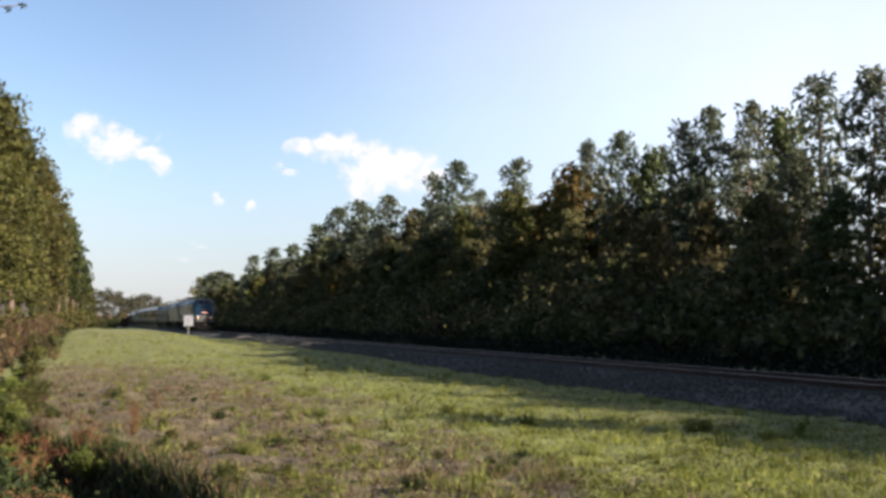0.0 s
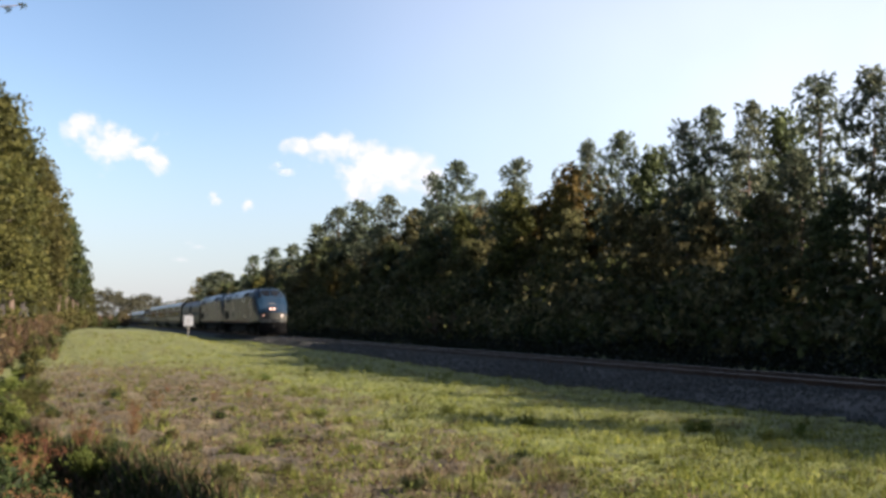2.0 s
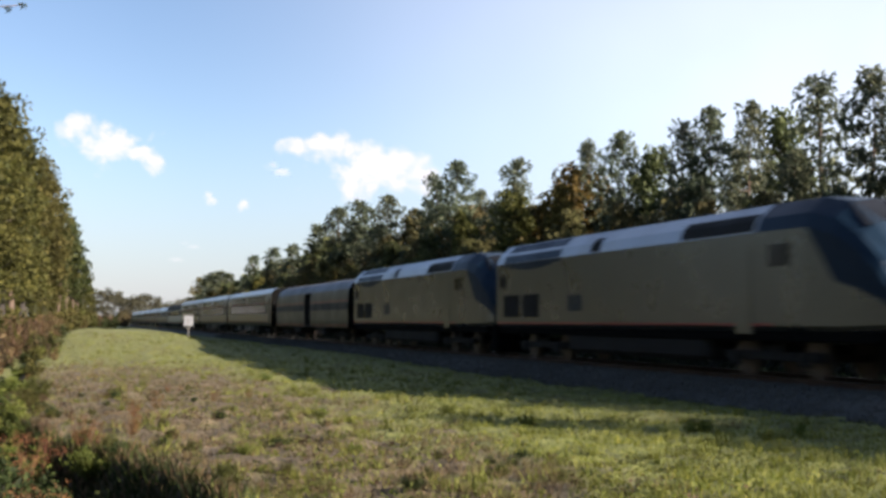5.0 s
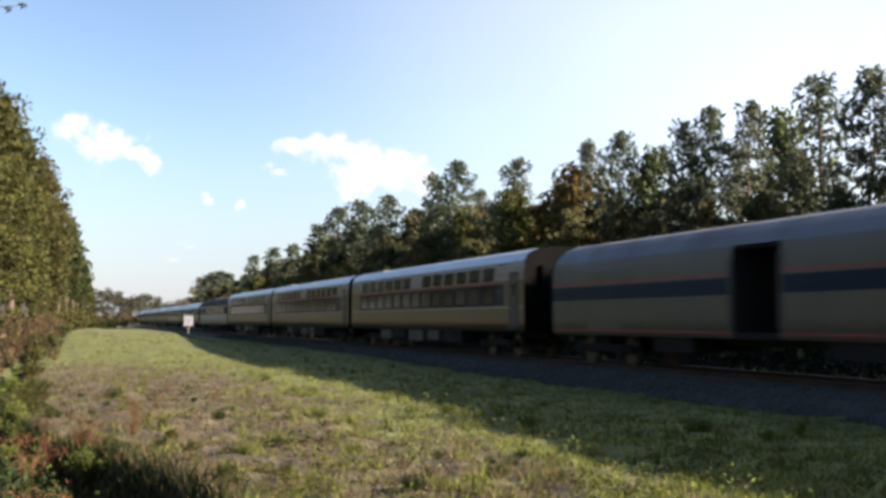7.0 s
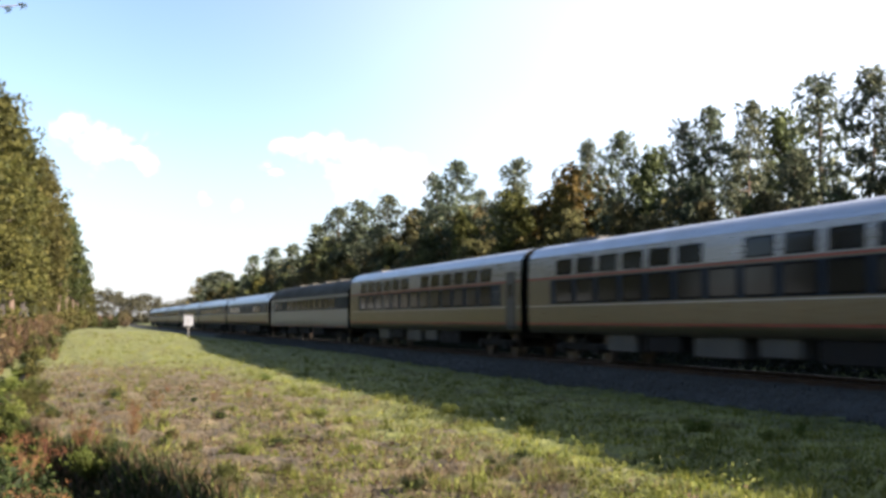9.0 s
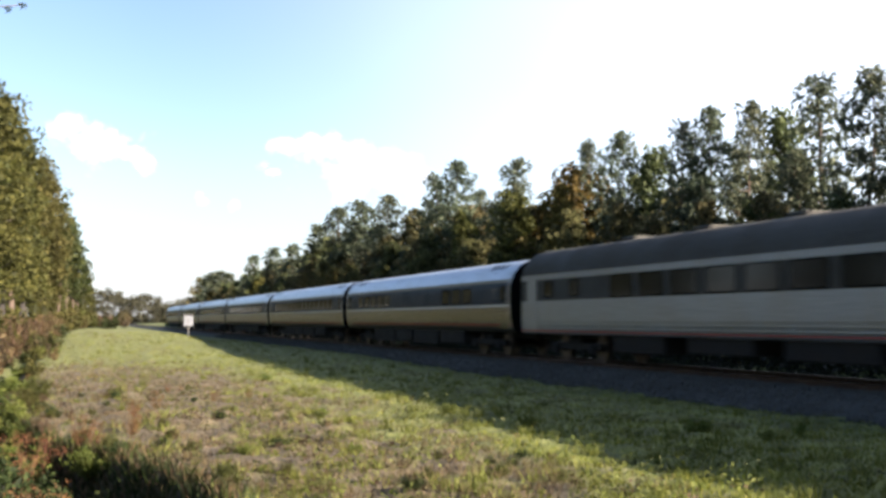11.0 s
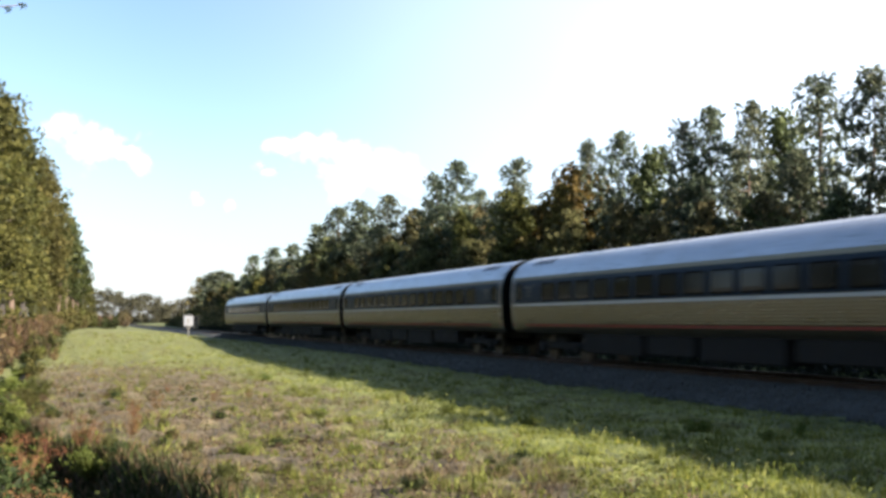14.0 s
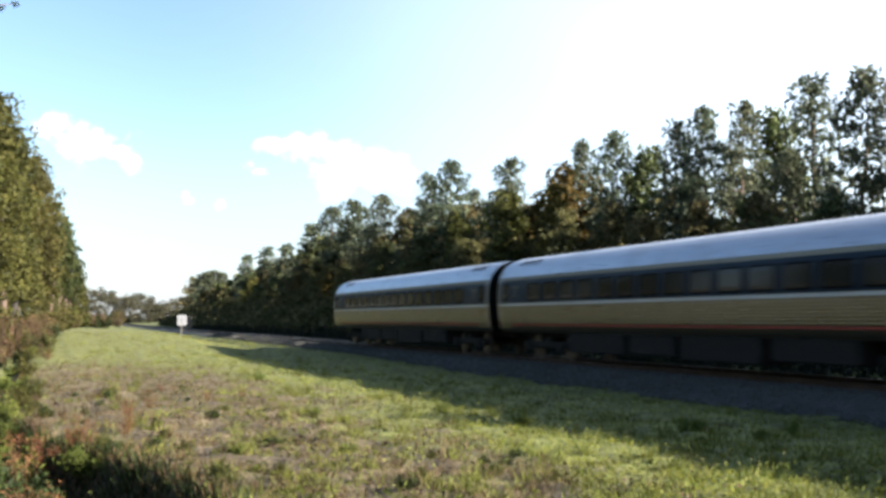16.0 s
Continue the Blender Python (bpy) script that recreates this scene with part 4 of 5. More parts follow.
def ends(thing, L, top, half, width=0.78):
    for sx in (-1, 1):
        x = sx * L
        # A black sheet over the end face stands in for shade there.
        bm = bmesh.new()
        loop = [(y * 1.001, 1.0 + (z - 1.0) * 1.001) for y, z in outline(half)]
        rows = [[bm.verts.new((x + sx * d, y, z)) for y, z in loop] for d in (-0.02, 0.012)]
        for k in range(len(loop)):
            bm.faces.new((rows[0][k], rows[0][(k + 1) % len(loop)], rows[1][(k + 1) % len(loop)], rows[1][k]))
        bm.faces.new(rows[1])
        bmesh.ops.recalc_face_normals(bm, faces=bm.faces)
        part("end_wall", bm, END_SHADE, thing, "end wall blackened for the shade between cars")
        bm = boxed(min(x, x + sx * 0.28), max(x, x + sx * 0.28), -width, width, 1.02, top, bevel=0.06)
        for k in range(3):
            xx = x + sx * (0.06 + 0.08 * k)
            box(bm, xx - 0.02, xx + 0.02, -width - 0.05, width + 0.05, 1.08, top + 0.05)
        part("gangway_bellows", bm, RUBBER, thing)
        bm = boxed(min(x, x + sx * 0.36), max(x, x + sx * 0.36), -0.14, 0.14, 0.74, 0.98, bevel=0.03)
        part("coupler", bm, BLACK, thing)


def stripe(thing, half, L, z0, z1, material, name, label, proud=0.005, x0=None, x1=None):
    for sign in (-1, 1):
        part(name, band(half, -L if x0 is None else x0, L if x1 is None else x1, z0, z1, proud, sign), material, thing, label)


def flutes(thing, half, L, z0, z1, count, material=None):
    """Pressed ribs along the side, one mesh a side."""
    for sign in (-1, 1):
        bm = bmesh.new()
        for k in range(count):
            z = z0 + (z1 - z0) * (k + 0.5) / count
            y = sign * (section_at(half, z) + 0.006)
            box(bm, -L + 0.05, L - 0.05, y - 0.012, y + 0.012, z - 0.022, z + 0.022)
        tagged(part("fluting", bm, material or STEEL, thing), kind="stuff")


def emblem(thing, half, x, z):
    """The operator's mark as plain pale bars."""
    for k, (w, h) in enumerate(((0.62, 0.09), (0.36, 0.07), (0.5, 0.05))):
        stripe(thing, half, 1, z + 0.14 - 0.15 * k - h / 2, z + 0.14 - 0.15 * k + h / 2, GREY_BOX, "emblem_bar", "grey painted emblem bar", 0.01, x - w / 2, x + w / 2)


HALF_TUBE = [(1.36, 0.98), (1.5, 1.12), (1.56, 1.5), (1.59, 1.9), (1.6, 2.3), (1.585, 2.7), (1.52, 3.05), (1.4, 3.3), (1.2, 3.53), (0.92, 3.7), (0.5, 3.83), (0, 3.87)]
HALF_HIGH = [(1.42, 0.98), (1.5, 1.05), (1.52, 1.4), (1.525, 2.4), (1.52, 2.95), (1.495, 3.4), (1.46, 3.72), (1.38, 3.9), (1.2, 4.06), (0.8, 4.19), (0.4, 4.25), (0, 4.27)]
HALF_OLD = [(1.44, 0.95), (1.5, 1.02), (1.51, 1.5), (1.51, 2.4), (1.5, 3.05), (1.42, 3.38), (1.22, 3.68), (0.9, 3.92), (0.5, 4.06), (0, 4.1)]


def coach(label="stainless tube-shaped coach with a blue window band", bays=range(15)):
    thing = tagged(new("passenger_coach"), label, "railway coach", "coaches of the train")
    L = 12.5
    side, roof = shell(HALF_TUBE, -L, L, 3.1)
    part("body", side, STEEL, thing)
    part("roof", roof, ROOF_STEEL, thing, "ribbed stainless roof lightened for the sky")
    stripe(thing, HALF_TUBE, L - 0.02, 2.06, 2.92, BLUE, "window_band", "dark blue painted band")
    stripe(thing, HALF_TUBE, L - 0.02, 1.96, 2.05, WHITE, "white_stripe", "white painted stripe")
    stripe(thing, HALF_TUBE, L - 0.02, 1.22, 1.29, RED, "red_stripe", "red painted stripe")
    windows(thing, HALF_TUBE, [-9.2 + 1.31 * k for k in bays], 0.98, 2.18, 2.74)
    for sx in (-11.7, 11.7):
        stripe(thing, HALF_TUBE, L, 1.12, 1.92, STEEL, "vestibule_door", "stainless vestibule door", 0.014, sx - 0.42, sx + 0.42)
        windows(thing, HALF_TUBE, [sx], 0.4, 2.25, 2.75, "door_window")
    for sx in (-10.85, 10.85):
        emblem(thing, HALF_TUBE, sx, 2.5)
    # raised ribs that stiffen the two ends of the body
    for sx in (-1, 1):
        for d in (0.1, 0.34):
            stripe(thing, HALF_TUBE, L, 1.1, 3.3, UPPER_STEEL, "end_rib", "bright upright end rib", 0.02, sx * (L - d) - 0.04, sx * (L - d) + 0.04)
    flutes(thing, HALF_TUBE, L, 1.32, 1.92, 7, FLUTE_STEEL)
    for sx in (-1, 1):
        for k in range(8):
            xx = sx * (9.6 + 0.22 * k)
            stripe(thing, HALF_TUBE, L, 3.48, 3.68, BLACK, "vent_slat", "dark roof vent slat", 0.006, xx - 0.06, xx + 0.06)
    bogie(thing, -9.1)
    bogie(thing, 9.1)
    underneath(thing, [(-6.9, -3.2, 0.34, BLACK), (-2.9, -0.4, 0.4, BLACK), (-0.1, 3.5, 0.32, BLACK), (3.9, 6.9, 0.42, BLACK)])
    ends(thing, L, 3.3, HALF_TUBE)
    bm = bmesh.new()
    for y in (-1.2, 1.2):
        box(bm, -L - 0.04, -L, y - 0.07, y + 0.07, 2.9, 3.04, bevel=0.006)
    part("marker_lamp", bm, RED, thing)
    return thing


def sleeper():
    thing = tagged(new("sleeping_car"), "tall stainless sleeping car with two rows of dark windows", "railway coach", "sleeping cars of the train")
    L = 12.55
    side, roof = shell(HALF_HIGH, -L, L, 3.75)
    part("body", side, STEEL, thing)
    part("roof", roof, ROOF_STEEL, thing, "stainless roof lightened for the sky")
    # Extra sheet whose paleness stands in for sky reflected high on the side.
    stripe(thing, HALF_HIGH, L - 0.02, 2.98, 3.71, UPPER_STEEL, "upper_side", "added upper side sheet lightened for reflected sky", 0.008)
    stripe(thing, HALF_HIGH, L - 1.9, 2.0, 2.86, BLUE, "window_band", "dark blue painted band")
    stripe(thing, HALF_HIGH, L - 0.02, 2.9, 2.96, RED, "red_stripe", "thin red stripe")
    stripe(thing, HALF_HIGH, L - 0.02, 1.93, 1.96, WHITE, "white_stripe", "thin white stripe")
    stripe(thing, HALF_HIGH, L - 0.02, 1.28, 1.34, RED, "red_stripe", "thin red stripe")
    low = [-9.6 + 1.55 * k for k in range(13)]
    windows(thing, HALF_HIGH, low, 1.2, 2.08, 2.78)
    windows(thing, HALF_HIGH, low[:6] + low[7:], 1.15, 3.06, 3.5, "upper_window")
    # dark plate standing slightly proud round the door
    stripe(thing, HALF_HIGH, L, 1.1, 3.3, DARK_ROOF, "door_surround", "dark surround of the vestibule door", 0.011, 11.15, 12.05)
    stripe(thing, HALF_HIGH, L, 1.16, 3.22, GREY_BOX, "vestibule_door", "dull grey vestibule door", 0.015, 11.25, 11.95)
    emblem(thing, HALF_HIGH, 10.15, 2.43)
    windows(thing, HALF_HIGH, [11.6], 0.4, 2.3, 2.85, "door_window")
    bm = boxed(-10.2, -8.4, -0.8, 0.8, 4.12, 4.3, bevel=0.04)
    part("roof_vent", bm, GREY_BOX, thing)
    bogie(thing, -9.1)
    bogie(thing, 9.1)
    underneath(thing, [(-6.8, -5.0, 0.45, GREY_BOX), (-4.4, -2.6, 0.5, BLACK), (-1.9, 0.3, 0.42, GREY_BOX), (1.0, 2.6, 0.5, GREY_BOX), (3.2, 5.6, 0.42, BLACK)])
    ends(thing, L, 3.5, HALF_HIGH)
    return thing


def diner():
    thing = tagged(new("dining_car"), "older fluted dining car with a soot-dark roof", "railway coach")
    L = 12.75
    side, roof = shell(HALF_OLD, -L, L, 3.1)
    part("body", side, BRIGHT_STEEL, thing)
    part("roof", roof, DARK_ROOF, thing, "soot-dark grey roof")
    stripe(thing, HALF_OLD, L - 0.02, 2.14, 2.9, DARK_ROOF, "window_band", "dark grey-brown window band")
    windows(thing, HALF_OLD, [-5.2 + 1.75 * k for k in range(9)], 1.3, 2.2, 2.85)
    windows(thing, HALF_OLD, [-8.4, -10.4], 0.7, 2.3, 2.8, "kitchen_window")
    stripe(thing, HALF_OLD, L, 1.08, 3.0, BRIGHT_STEEL, "vestibule_door", "stainless end door", 0.026, -12.2, -11.4)
    flutes(thing, HALF_OLD, L, 1.1, 2.05, 7, BRIGHT_STEEL)
    flutes(thing, HALF_OLD, L, 2.98, 3.1, 2, BRIGHT_STEEL)
    stripe(thing, HALF_OLD, L - 0.02, 1.03, 1.08, RED, "red_stripe", "thin red sill stripe")
    bogie(thing, -9.1, 2.7)
    bogie(thing, 9.1, 2.7)
    underneath(thing, [(-6.0, -3.0, 0.42, BLACK), (-1.8, 1.2, 0.5, BLACK), (2.4, 5.6, 0.45, BLACK)])
    for k in range(4):
        bm = boxed(-7 + k * 4.2, -6.2 + k * 4.2, -0.4, 0.4, 4.0, 4.2, bevel=0.04)
        part("roof_vent", bm, DARK_ROOF, thing)
    ends(thing, L, 3.4, HALF_OLD)
    return thing


def baggage():
    thing = tagged(new("baggage_car"), "grey baggage car with a blue stripe and an open door", "railway coach")
    L, d0, d1 = 11.5, -0.95, 1.0     # the open doorway, along the car
    half = HALF_OLD
    loop = outline(half)
    for x0, x1, name in ((-L, d0, "body"), (d1, L, "body")):
        side, roof = shell(half, x0, x1, 3.4)
        part("body", side, SILVER, thing)
        roof.free()
    side, roof = shell(half, -L, L, 3.3)
    side.free()
    part("roof", roof, BAGGAGE_ROOF, thing, "weathered grey roof")
    bm = boxed(d0, d1, -1.48, 1.48, 0.96, 1.12)
    part("floor", bm, BLACK, thing)
    # Black door and sheets put the interior's shade into its colour.
    part("far_door", boxed(d0, d1, 1.4, 1.47, 1.12, 3.3), BLACK, thing, "closed door of the far side blackened for the inner shade")
    for x in (d0 + 0.01, d1 - 0.03):
        part("inner_wall", boxed(x, x + 0.02, -1.46, 1.4, 1.12, 3.3), BLACK, thing, "black sheet for the unlit inner wall")
    part("inner_ceiling", boxed(d0, d1, -1.4, 1.4, 3.28, 3.32), BLACK, thing, "black sheet for the unlit inner ceiling")
    part("open_door_leaf", boxed(d1 - 0.05, d1 + 0.02, -1.44, -0.3, 1.12, 3.0), BLACK, thing, "dark door leaf slid inside")
    for x0, x1 in ((-L + 0.02, d0 - 0.1), (d1 + 0.1, L - 0.02)):
        stripe(thing, half, L, 2.1, 2.55, BLUE, "blue_stripe", "dark blue painted stripe", 0.006, x0, x1)
        stripe(thing, half, L, 2.62, 2.68, RED, "red_stripe", "thin red stripe", 0.006, x0, x1)
        stripe(thing, half, L, 1.08, 1.14, RED, "red_stripe", "thin red stripe", 0.006, x0, x1)
    emblem(thing, half, 9.6, 2.33)
    for x in (d0 - 0.05, d1 + 0.05):
        stripe(thing, half, L, 1.0, 3.05, GREY_BOX, "door_post", "grey steel door post", 0.02, x - 0.06, x + 0.06)
    stripe(thing, half, L, 1.12, 3.0, SILVER, "closed_door", "closed grey sliding door", 0.004, -8.9, -6.9)
    bogie(thing, -8.6, 2.7)
    bogie(thing, 8.6, 2.7)
    # Added block, no real part of the car: it keeps the gap dark.
    part("gap_block", boxed(-L - 0.95, -L, -1.15, 1.15, 1.0, 3.35, bevel=0.06), END_SHADE, thing, "added black block that darkens the gap behind the car")
    underneath(thing, [(-5.0, -3.0, 0.5, BLACK), (2.6, 5.0, 0.5, BLACK)])
    ends(thing, L, 3.4, HALF_OLD)
    return thing


def locomotive():
    """A slab-sided passenger diesel with a raked, faceted nose."""
    thing = tagged(new("passenger_locomotive"), "silver diesel passenger locomotive with a dark blue raked nose", "locomotive", "locomotives of the train")
    # stations along the length: x, half width, shoulder height, crown height, sill height
    st = [(-10.3, 1.5, 3.72, 4.4, 1.18), (6.4, 1.5, 3.72, 4.4, 1.18), (8.3, 1.5, 3.7, 4.4, 1.18), (9.2, 1.48, 3.48, 4.2, 1.18),
          (9.9, 1.44, 3.05, 3.65, 1.2), (10.45, 1.36, 2.55, 2.9, 1.22), (10.8, 1.26, 2.0, 2.15, 1.24), (10.92, 1.16, 1.45, 1.5, 1.26)]

    def ring(x, w, sh, cr, z0):
        mid = z0 + (sh - z0) * 0.5
        pts = [(w * 0.93, z0), (w, z0 + 0.12), (w, mid), (w, sh - 0.08), (w * 0.9, sh + (cr - sh) * 0.4), (w * 0.6, cr - 0.03), (0, cr)]
        return [(x, -y, z) for y, z in pts] + [(x, y, z) for y, z in reversed(pts[:-1])]

    rings = [ring(*s) for s in st]
    groups = {"body": bmesh.new(), "nose_apron": bmesh.new(), "roof": bmesh.new(), "nose_hood": bmesh.new(), "upper_panel": bmesh.new()}
    n = len(rings[0])
    for i, (r0, r1) in enumerate(zip(rings, rings[1:])):
        for k in range(n - 1):
            # The apron is split off to take a darker grey, as if shaded.
            if i >= 2:
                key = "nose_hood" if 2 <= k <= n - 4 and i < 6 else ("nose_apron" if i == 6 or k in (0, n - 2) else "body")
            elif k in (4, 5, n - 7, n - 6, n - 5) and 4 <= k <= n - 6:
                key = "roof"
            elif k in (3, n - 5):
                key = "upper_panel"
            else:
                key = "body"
            if i == 1 and 2 < k < n - 4:
                key = "nose_hood"
            bm = groups[key]
            if i == 2 and k in (2, n - 4):
                # the blue comes down aslant over the cab side
                low, high = (k, k + 1) if k == 2 else (k + 1, k)
                groups["nose_hood"].faces.new([groups["nose_hood"].verts.new(p) for p in (r0[high], r1[low], r1[high])])
                groups["body"].faces.new([groups["body"].verts.new(p) for p in (r0[high], r0[low], r1[low])])
                continue
            bm.faces.new([bm.verts.new(p) for p in (r0[k], r1[k], r1[k + 1], r0[k + 1])])
    bm = groups["body"]
    bm.faces.new([bm.verts.new(p) for p in reversed(rings[0])])
    bm.faces.new([bm.verts.new(p) for p in rings[-1]])
    for r0, r1 in zip(rings, rings[1:]):
        bm.faces.new([bm.verts.new(p) for p in (r0[0], r0[-1], r1[-1], r1[0])])
    # Roof and upper panel carry the sky's light in their paler colour.
    for key, m, label in (("body", LOCO_SILVER, ""), ("roof", SKYLIT_SILVER, "silver roof lightened for the sky"), ("nose_apron", DARK_ROOF, "silver lower nose greyed for shade"), ("nose_hood", BLUE, "dark blue nose and cab hood"), ("upper_panel", SKYLIT_SILVER, "upper side panel lightened for the sky")):
        bm = groups[key]
        bmesh.ops.remove_doubles(bm, verts=bm.verts, dist=0.0005)
        bmesh.ops.recalc_face_normals(bm, faces=bm.faces)
        part(key, bm, m, thing, label)
    slab = [(1.5, 0.95), (1.502, 1.1), (1.502, 3.56), (1.502, 3.63)]
    slope = [(1.502, 3.64), (1.35, 3.99), (0.9, 4.37)]
    stripe(thing, slab, 10, 1.3, 1.36, RED, "red_stripe", "thin red sill stripe", 0.006, -10.2, 7.0)
    for sign in (-1, 1):
        # curved blue sweep that hangs from the roof at the rear
        for k in range(8):
            x0 = -9.6 + k * 0.62
            drop = 0.22 * math.sin(math.pi * (k + 0.5) / 8)
            part("blue_sweep", band(slab, x0, x0 + 0.62, 3.55 - drop, 3.62, 0.006, sign), BLUE, thing, "dark blue painted sweep")
        part("upper_sweep", band(slope, -9.6, -4.64, 3.65, 4.34, 0.006, sign), BLUE, thing, "dark blue painted sweep")
        for k, x in enumerate((-4.0, -3.65, -3.3)):
            part("number_bar", band(slab, x, x + 0.26, 1.75, 2.3, 0.008, sign), BLUE, thing, "blue painted bar")
    # cab side window, radiator grilles and louvres
    for sign in (-1, 1):
        part("cab_side_window", band(slab, 6.9, 7.7, 2.75, 3.3, 0.02, sign), GLASS, thing)
        part("cab_door", band(slab, 5.5, 6.2, 1.1, 3.3, 0.014, sign), LOCO_SILVER, thing)
        for x0, x1, z0, z1 in ((-9.6, -8.1, 1.55, 2.4), (-7.8, -6.4, 1.55, 2.4), (-9.95, -9.45, 2.7, 3.15)):
            g = part("side_grille", band(slab, x0, x1, z0, z1, 0.016, sign), BLACK, thing, "black louvred grille")
            for k in range(5):
                z = z0 + (z1 - z0) * (k + 0.5) / 5
                part("louvre", boxed(x0 + 0.04, x1 - 0.04, *sorted((sign * 1.51, sign * 1.535)), z - 0.02, z + 0.02), BLACK, g)
        for x0, x1 in ((-2.4, -1.8), (3.0, 6.3)):
            part("roof_grille", band(slope, x0, x1, 3.68, 4.14, 0.02, sign), BLACK, thing, "black radiator intake in the roof slope")
    # windscreen panes lie on the raked face
    for sign in (-1, 1):
        bm = bmesh.new()
        bm.faces.new([bm.verts.new(p) for p in ((9.17, sign * 0.95, 4.08), (9.17, sign * 0.08, 4.2), (9.84, sign * 0.08, 3.68), (9.84, sign * 1.08, 3.5))])
        ext = bmesh.ops.extrude_face_region(bm, geom=list(bm.faces))
        bmesh.ops.translate(bm, verts=[v for v in ext["geom"] if isinstance(v, bmesh.types.BMVert)], vec=(0.05, 0, 0.06))
        bmesh.ops.recalc_face_normals(bm, faces=bm.faces)
        part("windscreen", bm, GLASS, thing)
    # lamps
    for y in (-0.16, 0.16):
        bm = cylinder(bmesh.new(), Matrix.Translation((10.66, y, 2.46)) @ Matrix.Rotation(radians(80), 4, "Y"), 0.085, 0.2, 16)
        part("headlight", bm, LAMP, thing, "lit warm headlight")
    part("headlight_housing", boxed(10.25, 10.7, -0.36, 0.36, 2.28, 2.64, bevel=0.05), BLACK, thing)
    for y in (-0.85, 0.85):
        bm = cylinder(bmesh.new(), Matrix.Translation((10.8, y, 1.85)) @ Matrix.Rotation(radians(90), 4, "Y"), 0.075, 0.16, 16)
        part("ditch_light", bm, DITCH_LAMP, thing, "lit warm ditch light")
    bm = boxed(10.35, 10.98, -1.22, 1.22, 0.3, 1.25, bevel=0.06)
    box(bm, 10.6, 11.1, -1.25, 1.25, 0.22, 0.6, bevel=0.05)
    box(bm, 10.7, 11.0, -1.2, 1.2, 0.12, 0.3, bevel=0.03)
    part("pilot_plough", bm, RUBBER, thing, "black pilot plough")
    part("underframe_sill", boxed(-10.25, 10.4, -1.4, 1.4, 0.92, 1.19, bevel=0.03), RUBBER, thing, "black underframe sill")
    part("coupler", boxed(10.95, 11.25, -0.14, 0.14, 0.7, 0.98, bevel=0.03), BLACK, thing)
    part("number_plate_bar", boxed(10.2, 10.44, -0.3, 0.3, 2.9, 2.99), GREY_BOX, thing)
    for x in (-6.9, 6.4):
        bogie(thing, x, 2.75, 0.5)
    bm = boxed(-4.4, 4.0, -1.35, 1.35, 0.35, 1.02, bevel=0.12)
    part("fuel_tank", bm, BLACK, thing)
    bm = boxed(-10.6, -10.3, -0.55, 0.55, 1.1, 3.2, bevel=0.05)
    part("gangway_bellows", bm, RUBBER, thing)
    for x in (-7.6, -4.4, 4.0):
        bm = cylinder(bmesh.new(), Matrix.Translation((x, 0, 4.4)), 0.62, 0.1, 20)
        part("roof_fan", bm, GREY_BOX, thing)
    return thing


# the train: each vehicle with the distance of its middle behind the foremost nose
def build_train():
    first = locomotive()
    car = coach()
    bed = sleeper()
    order = [(first, 8.9), (copy_thing(first, Matrix()), 30.9), (baggage(), 54.1), (bed, 80.6), (copy_thing(bed, Matrix()), 106.5),
             (copy_thing(bed, Matrix()), 132.3), (diner(), 158.25)]
    cafe = coach("stainless cafe coach with few windows in its blue band", (0, 1, 2, 3, 4, 11, 12, 13))
    order.append((cafe, 184.35))
    for k in range(1, 6):
        order.append((car if k == 1 else copy_thing(car, Matrix()), 184.35 + 25.87 * k))
    return order


TRAIN = build_train()


# ---- lineside sign and cabin ----
def sign_post():
    x, y = 9.6, 88.0
    z = ground_z(x, y)
    thing = tagged(new("lineside_sign"), "square white sign plate on a thin post in the grass", "sign")
    thing.location = (x, y, z)
    part("post", boxed(-0.05, 0.05, -0.05, 0.05, -0.3, 1.75, bevel=0.008), GREY_BOX, thing)
    plate = part("plate", boxed(-0.38, 0.38, -0.075, -0.052, 0.95, 1.8, bevel=0.006), SIGN, thing, "white painted plate")
    part("dark_bar", boxed(-0.1, 0.02, -0.081, -0.074, 1.1, 1.6), GREY_BOX, plate)
    thing.rotation_euler = (0, 0, radians(6))


sign_post()


def cabin():
    x, y = 22.9, 204.5
    z = ground_z(x, y)
    thing = tagged(new("equipment_cabin"), "small dark grey lineside cabin beyond the track", "cabin")
    thing.location = (x, y, z)
    part("wall", boxed(-1.2, 1.2, -1.2, 1.2, -0.2, 2.6, bevel=0.02), DARK_ROOF, thing)
    part("roof", boxed(-1.4, 1.4, -1.4, 1.4, 2.6, 2.8, bevel=0.04), GREY_BOX, thing)
    part("door", boxed(-0.45, 0.45, -1.26, -1.2, 0.0, 2.05, bevel=0.01), GREY_BOX, thing)


cabin()


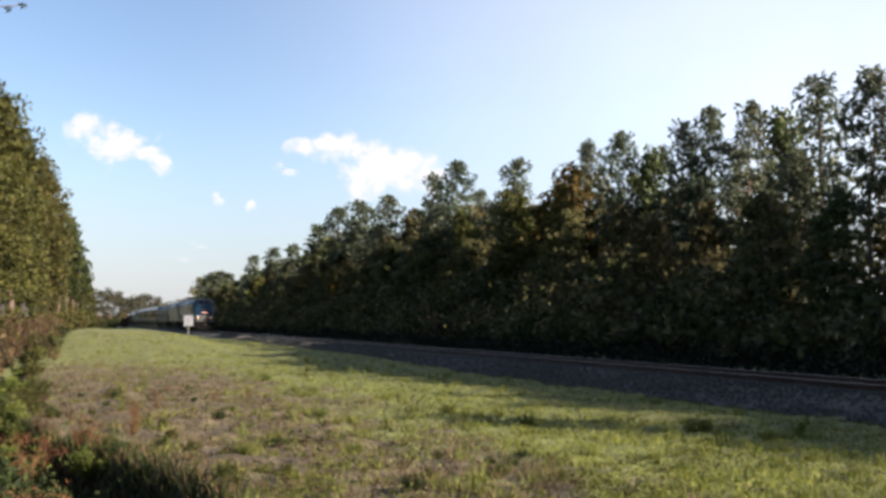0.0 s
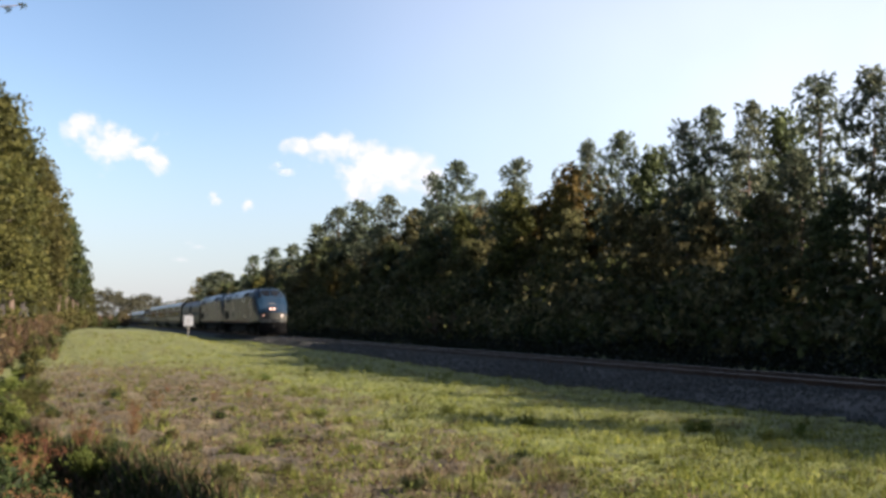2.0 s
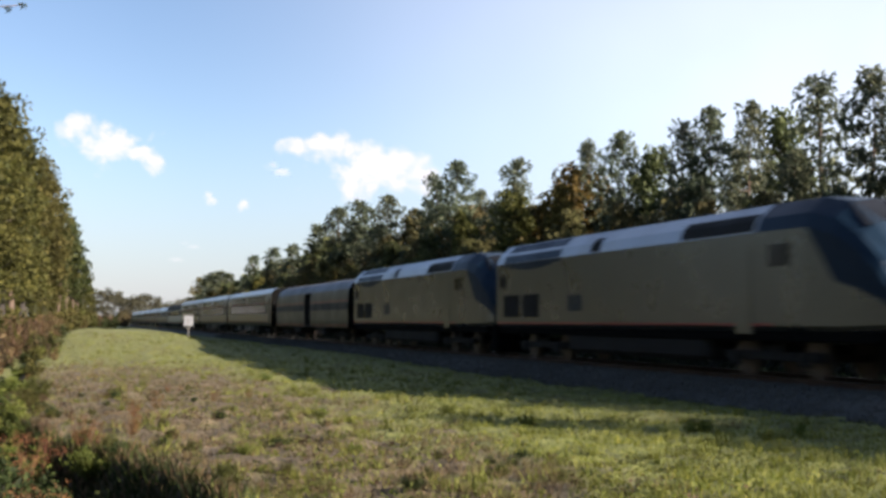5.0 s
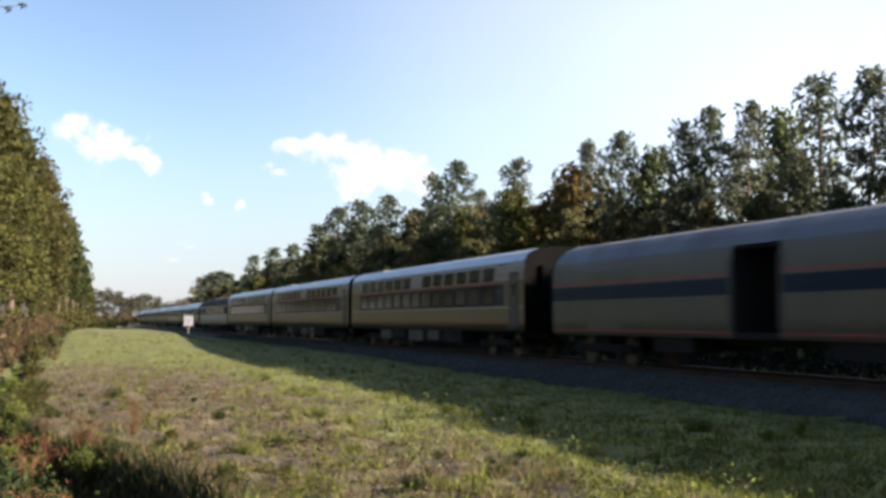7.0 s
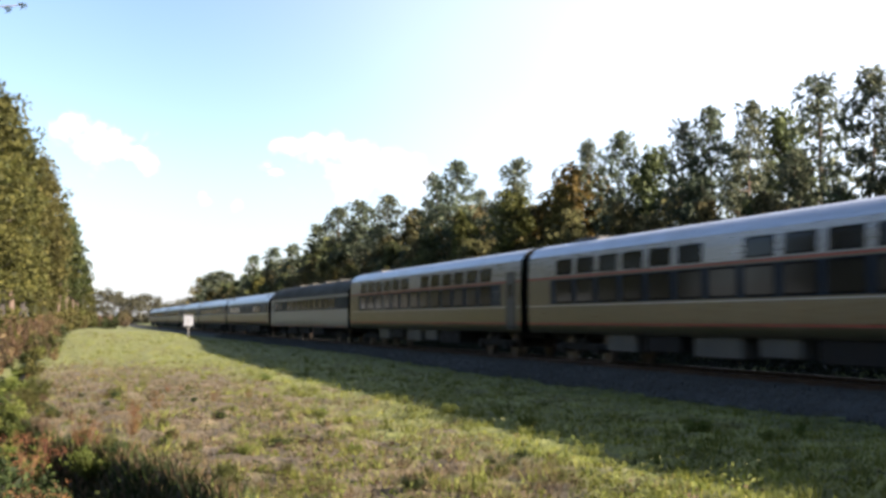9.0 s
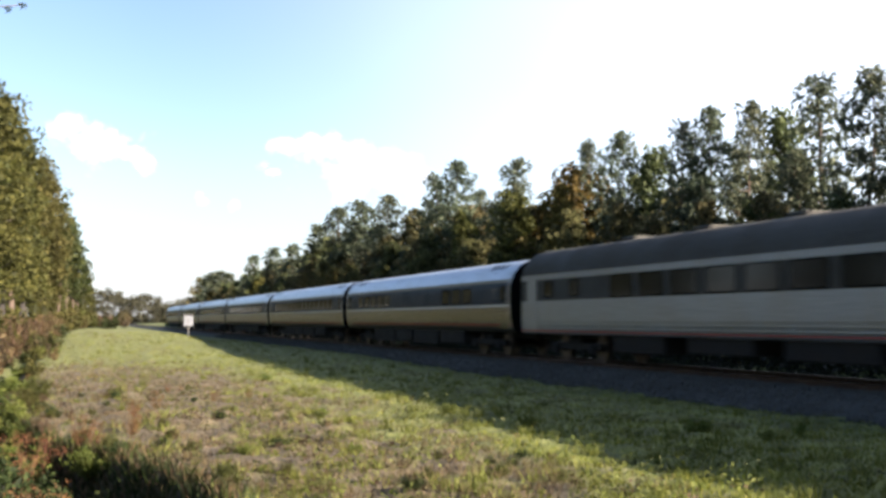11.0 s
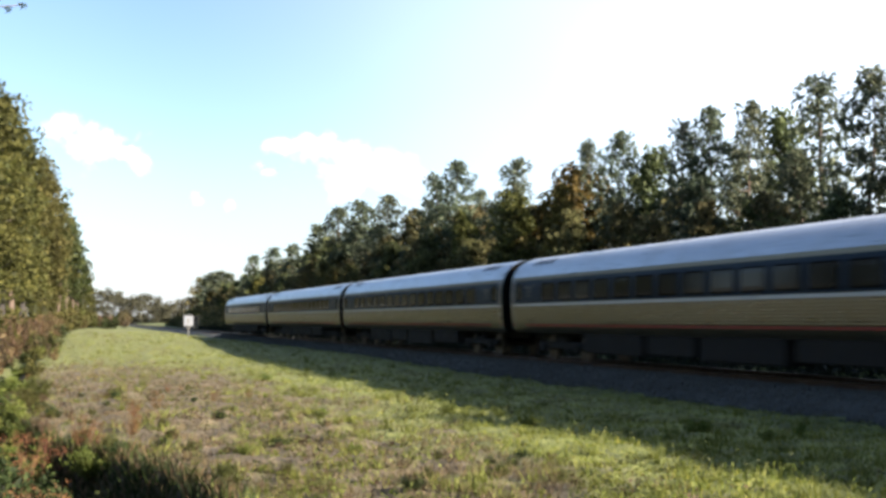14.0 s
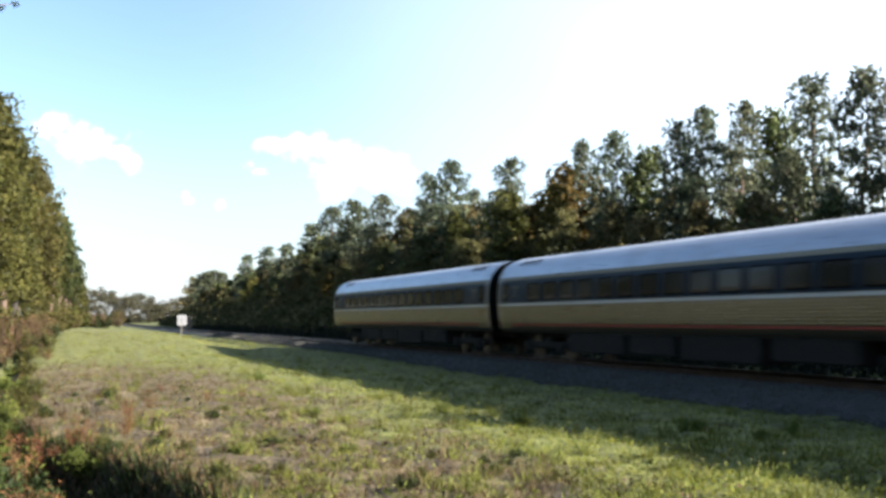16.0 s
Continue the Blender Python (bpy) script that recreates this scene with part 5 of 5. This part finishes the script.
# ---- clouds ----
def cloud(seed, lumps, label, layers=2, dense=1.0):
    """lumps: x, z, half width, half height, in metres round the cloud's middle. Bulging sheets of vapour, one behind the other."""
    thing = tagged(new("cloud"), label, "cloud", "clouds in the sky")
    x0, x1 = min(a - 1.5 * w for a, b, w, h in lumps), max(a + 1.5 * w for a, b, w, h in lumps)
    z0, z1 = min(b - 1.5 * h for a, b, w, h in lumps), max(b + 1.5 * h for a, b, w, h in lumps)
    nx, nz = 40, 24
    for k in range(layers):
        verts, dens = [], []
        for j in range(nz + 1):
            for i in range(nx + 1):
                x, z = x0 + (x1 - x0) * i / nx, z0 + (z1 - z0) * j / nz
                d = dense - 1 + max(1 - ((x - a) / w) ** 2 * 0.9 - ((z - b) / h) ** 2 * 0.9 for a, b, w, h in lumps)
                dens.append(max(-1.5, d))
                verts.append((x, 18 * k - 25 * max(0, d) + 8 * noise.noise((x * 0.03, z * 0.03, seed)), z))
        w = nx + 1
        faces = [(j * w + i, j * w + i + 1, (j + 1) * w + i + 1, (j + 1) * w + i) for j in range(nz) for i in range(nx)]
        me = mesh_from("vapour", verts, faces, CLOUD, flat=False)
        me.attributes.new("thickness", "FLOAT", "POINT").data.foreach_set("value", dens)
        part("vapour", me, None, thing)
    return thing


CLOUDS = [(cloud(1, [(-95, 45, 45, 40), (-40, 15, 60, 45), (10, 5, 50, 38), (70, -22, 40, 18), (115, -48, 32, 34)], "small bright white cumulus cloud"), (137.0, 3141.0, 512.0)),
          (cloud(2, [(-190, 70, 38, 24), (-110, 75, 48, 28), (-40, 55, 80, 42), (40, 15, 90, 55), (120, -5, 80, 50), (180, -28, 60, 35), (10, -45, 45, 40)], "long bright white cumulus cloud above the wood"), (806.0, 2899.0, 440.0)),
          (cloud(3, [(-20, 10, 24, 14), (14, -8, 24, 14)], "scrap of white cloud", 1, 0.62), (590.0, 2972.0, 438.0)),
          (cloud(4, [(0, 0, 18, 18)], "scrap of white cloud", 1, 0.62), (496.0, 3010.0, 338.0)),
          (cloud(5, [(-6, 8, 18, 14), (8, -10, 16, 14)], "scrap of white cloud", 1, 0.62), (405.0, 3044.0, 356.0)),
          (cloud(6, [(-14, 4, 22, 8), (18, -8, 20, 8)], "faint scrap of cloud", 1, 0.25), (350.0, 3064.0, 222.0)),
          (cloud(7, [(-20, 10, 26, 8), (24, -10, 26, 8)], "faint scrap of cloud", 1, 0.25), (300.0, 3082.0, 186.0))]


def motions():
    times = [0.0, 0.0334] + [0.25 * k for k in range(1, 64)] + [15.9667, 16.0]
    for thing, back in TRAIN:
        rows = []
        for t in times:
            s = 148.58 + back - 25.898 * t + 0.01225 * t * t
            off, turn = bend(s)
            rows.append((t, pose(TRACK_U + off, s, 0.0, 0, 0, -90 - math.degrees(turn))))
        walk(thing, rows)
    for thing, (x, y, z) in CLOUDS:
        turn = -math.degrees(math.atan2(x, y))
        walk(thing, [(t, pose(x - 4.3 * (t - 1) * 0.95, y + 4.3 * (t - 1) * 0.3, z, 0, 0, turn)) for t in (0.0, 4.0, 8.0, 12.0, 16.0)])


motions()
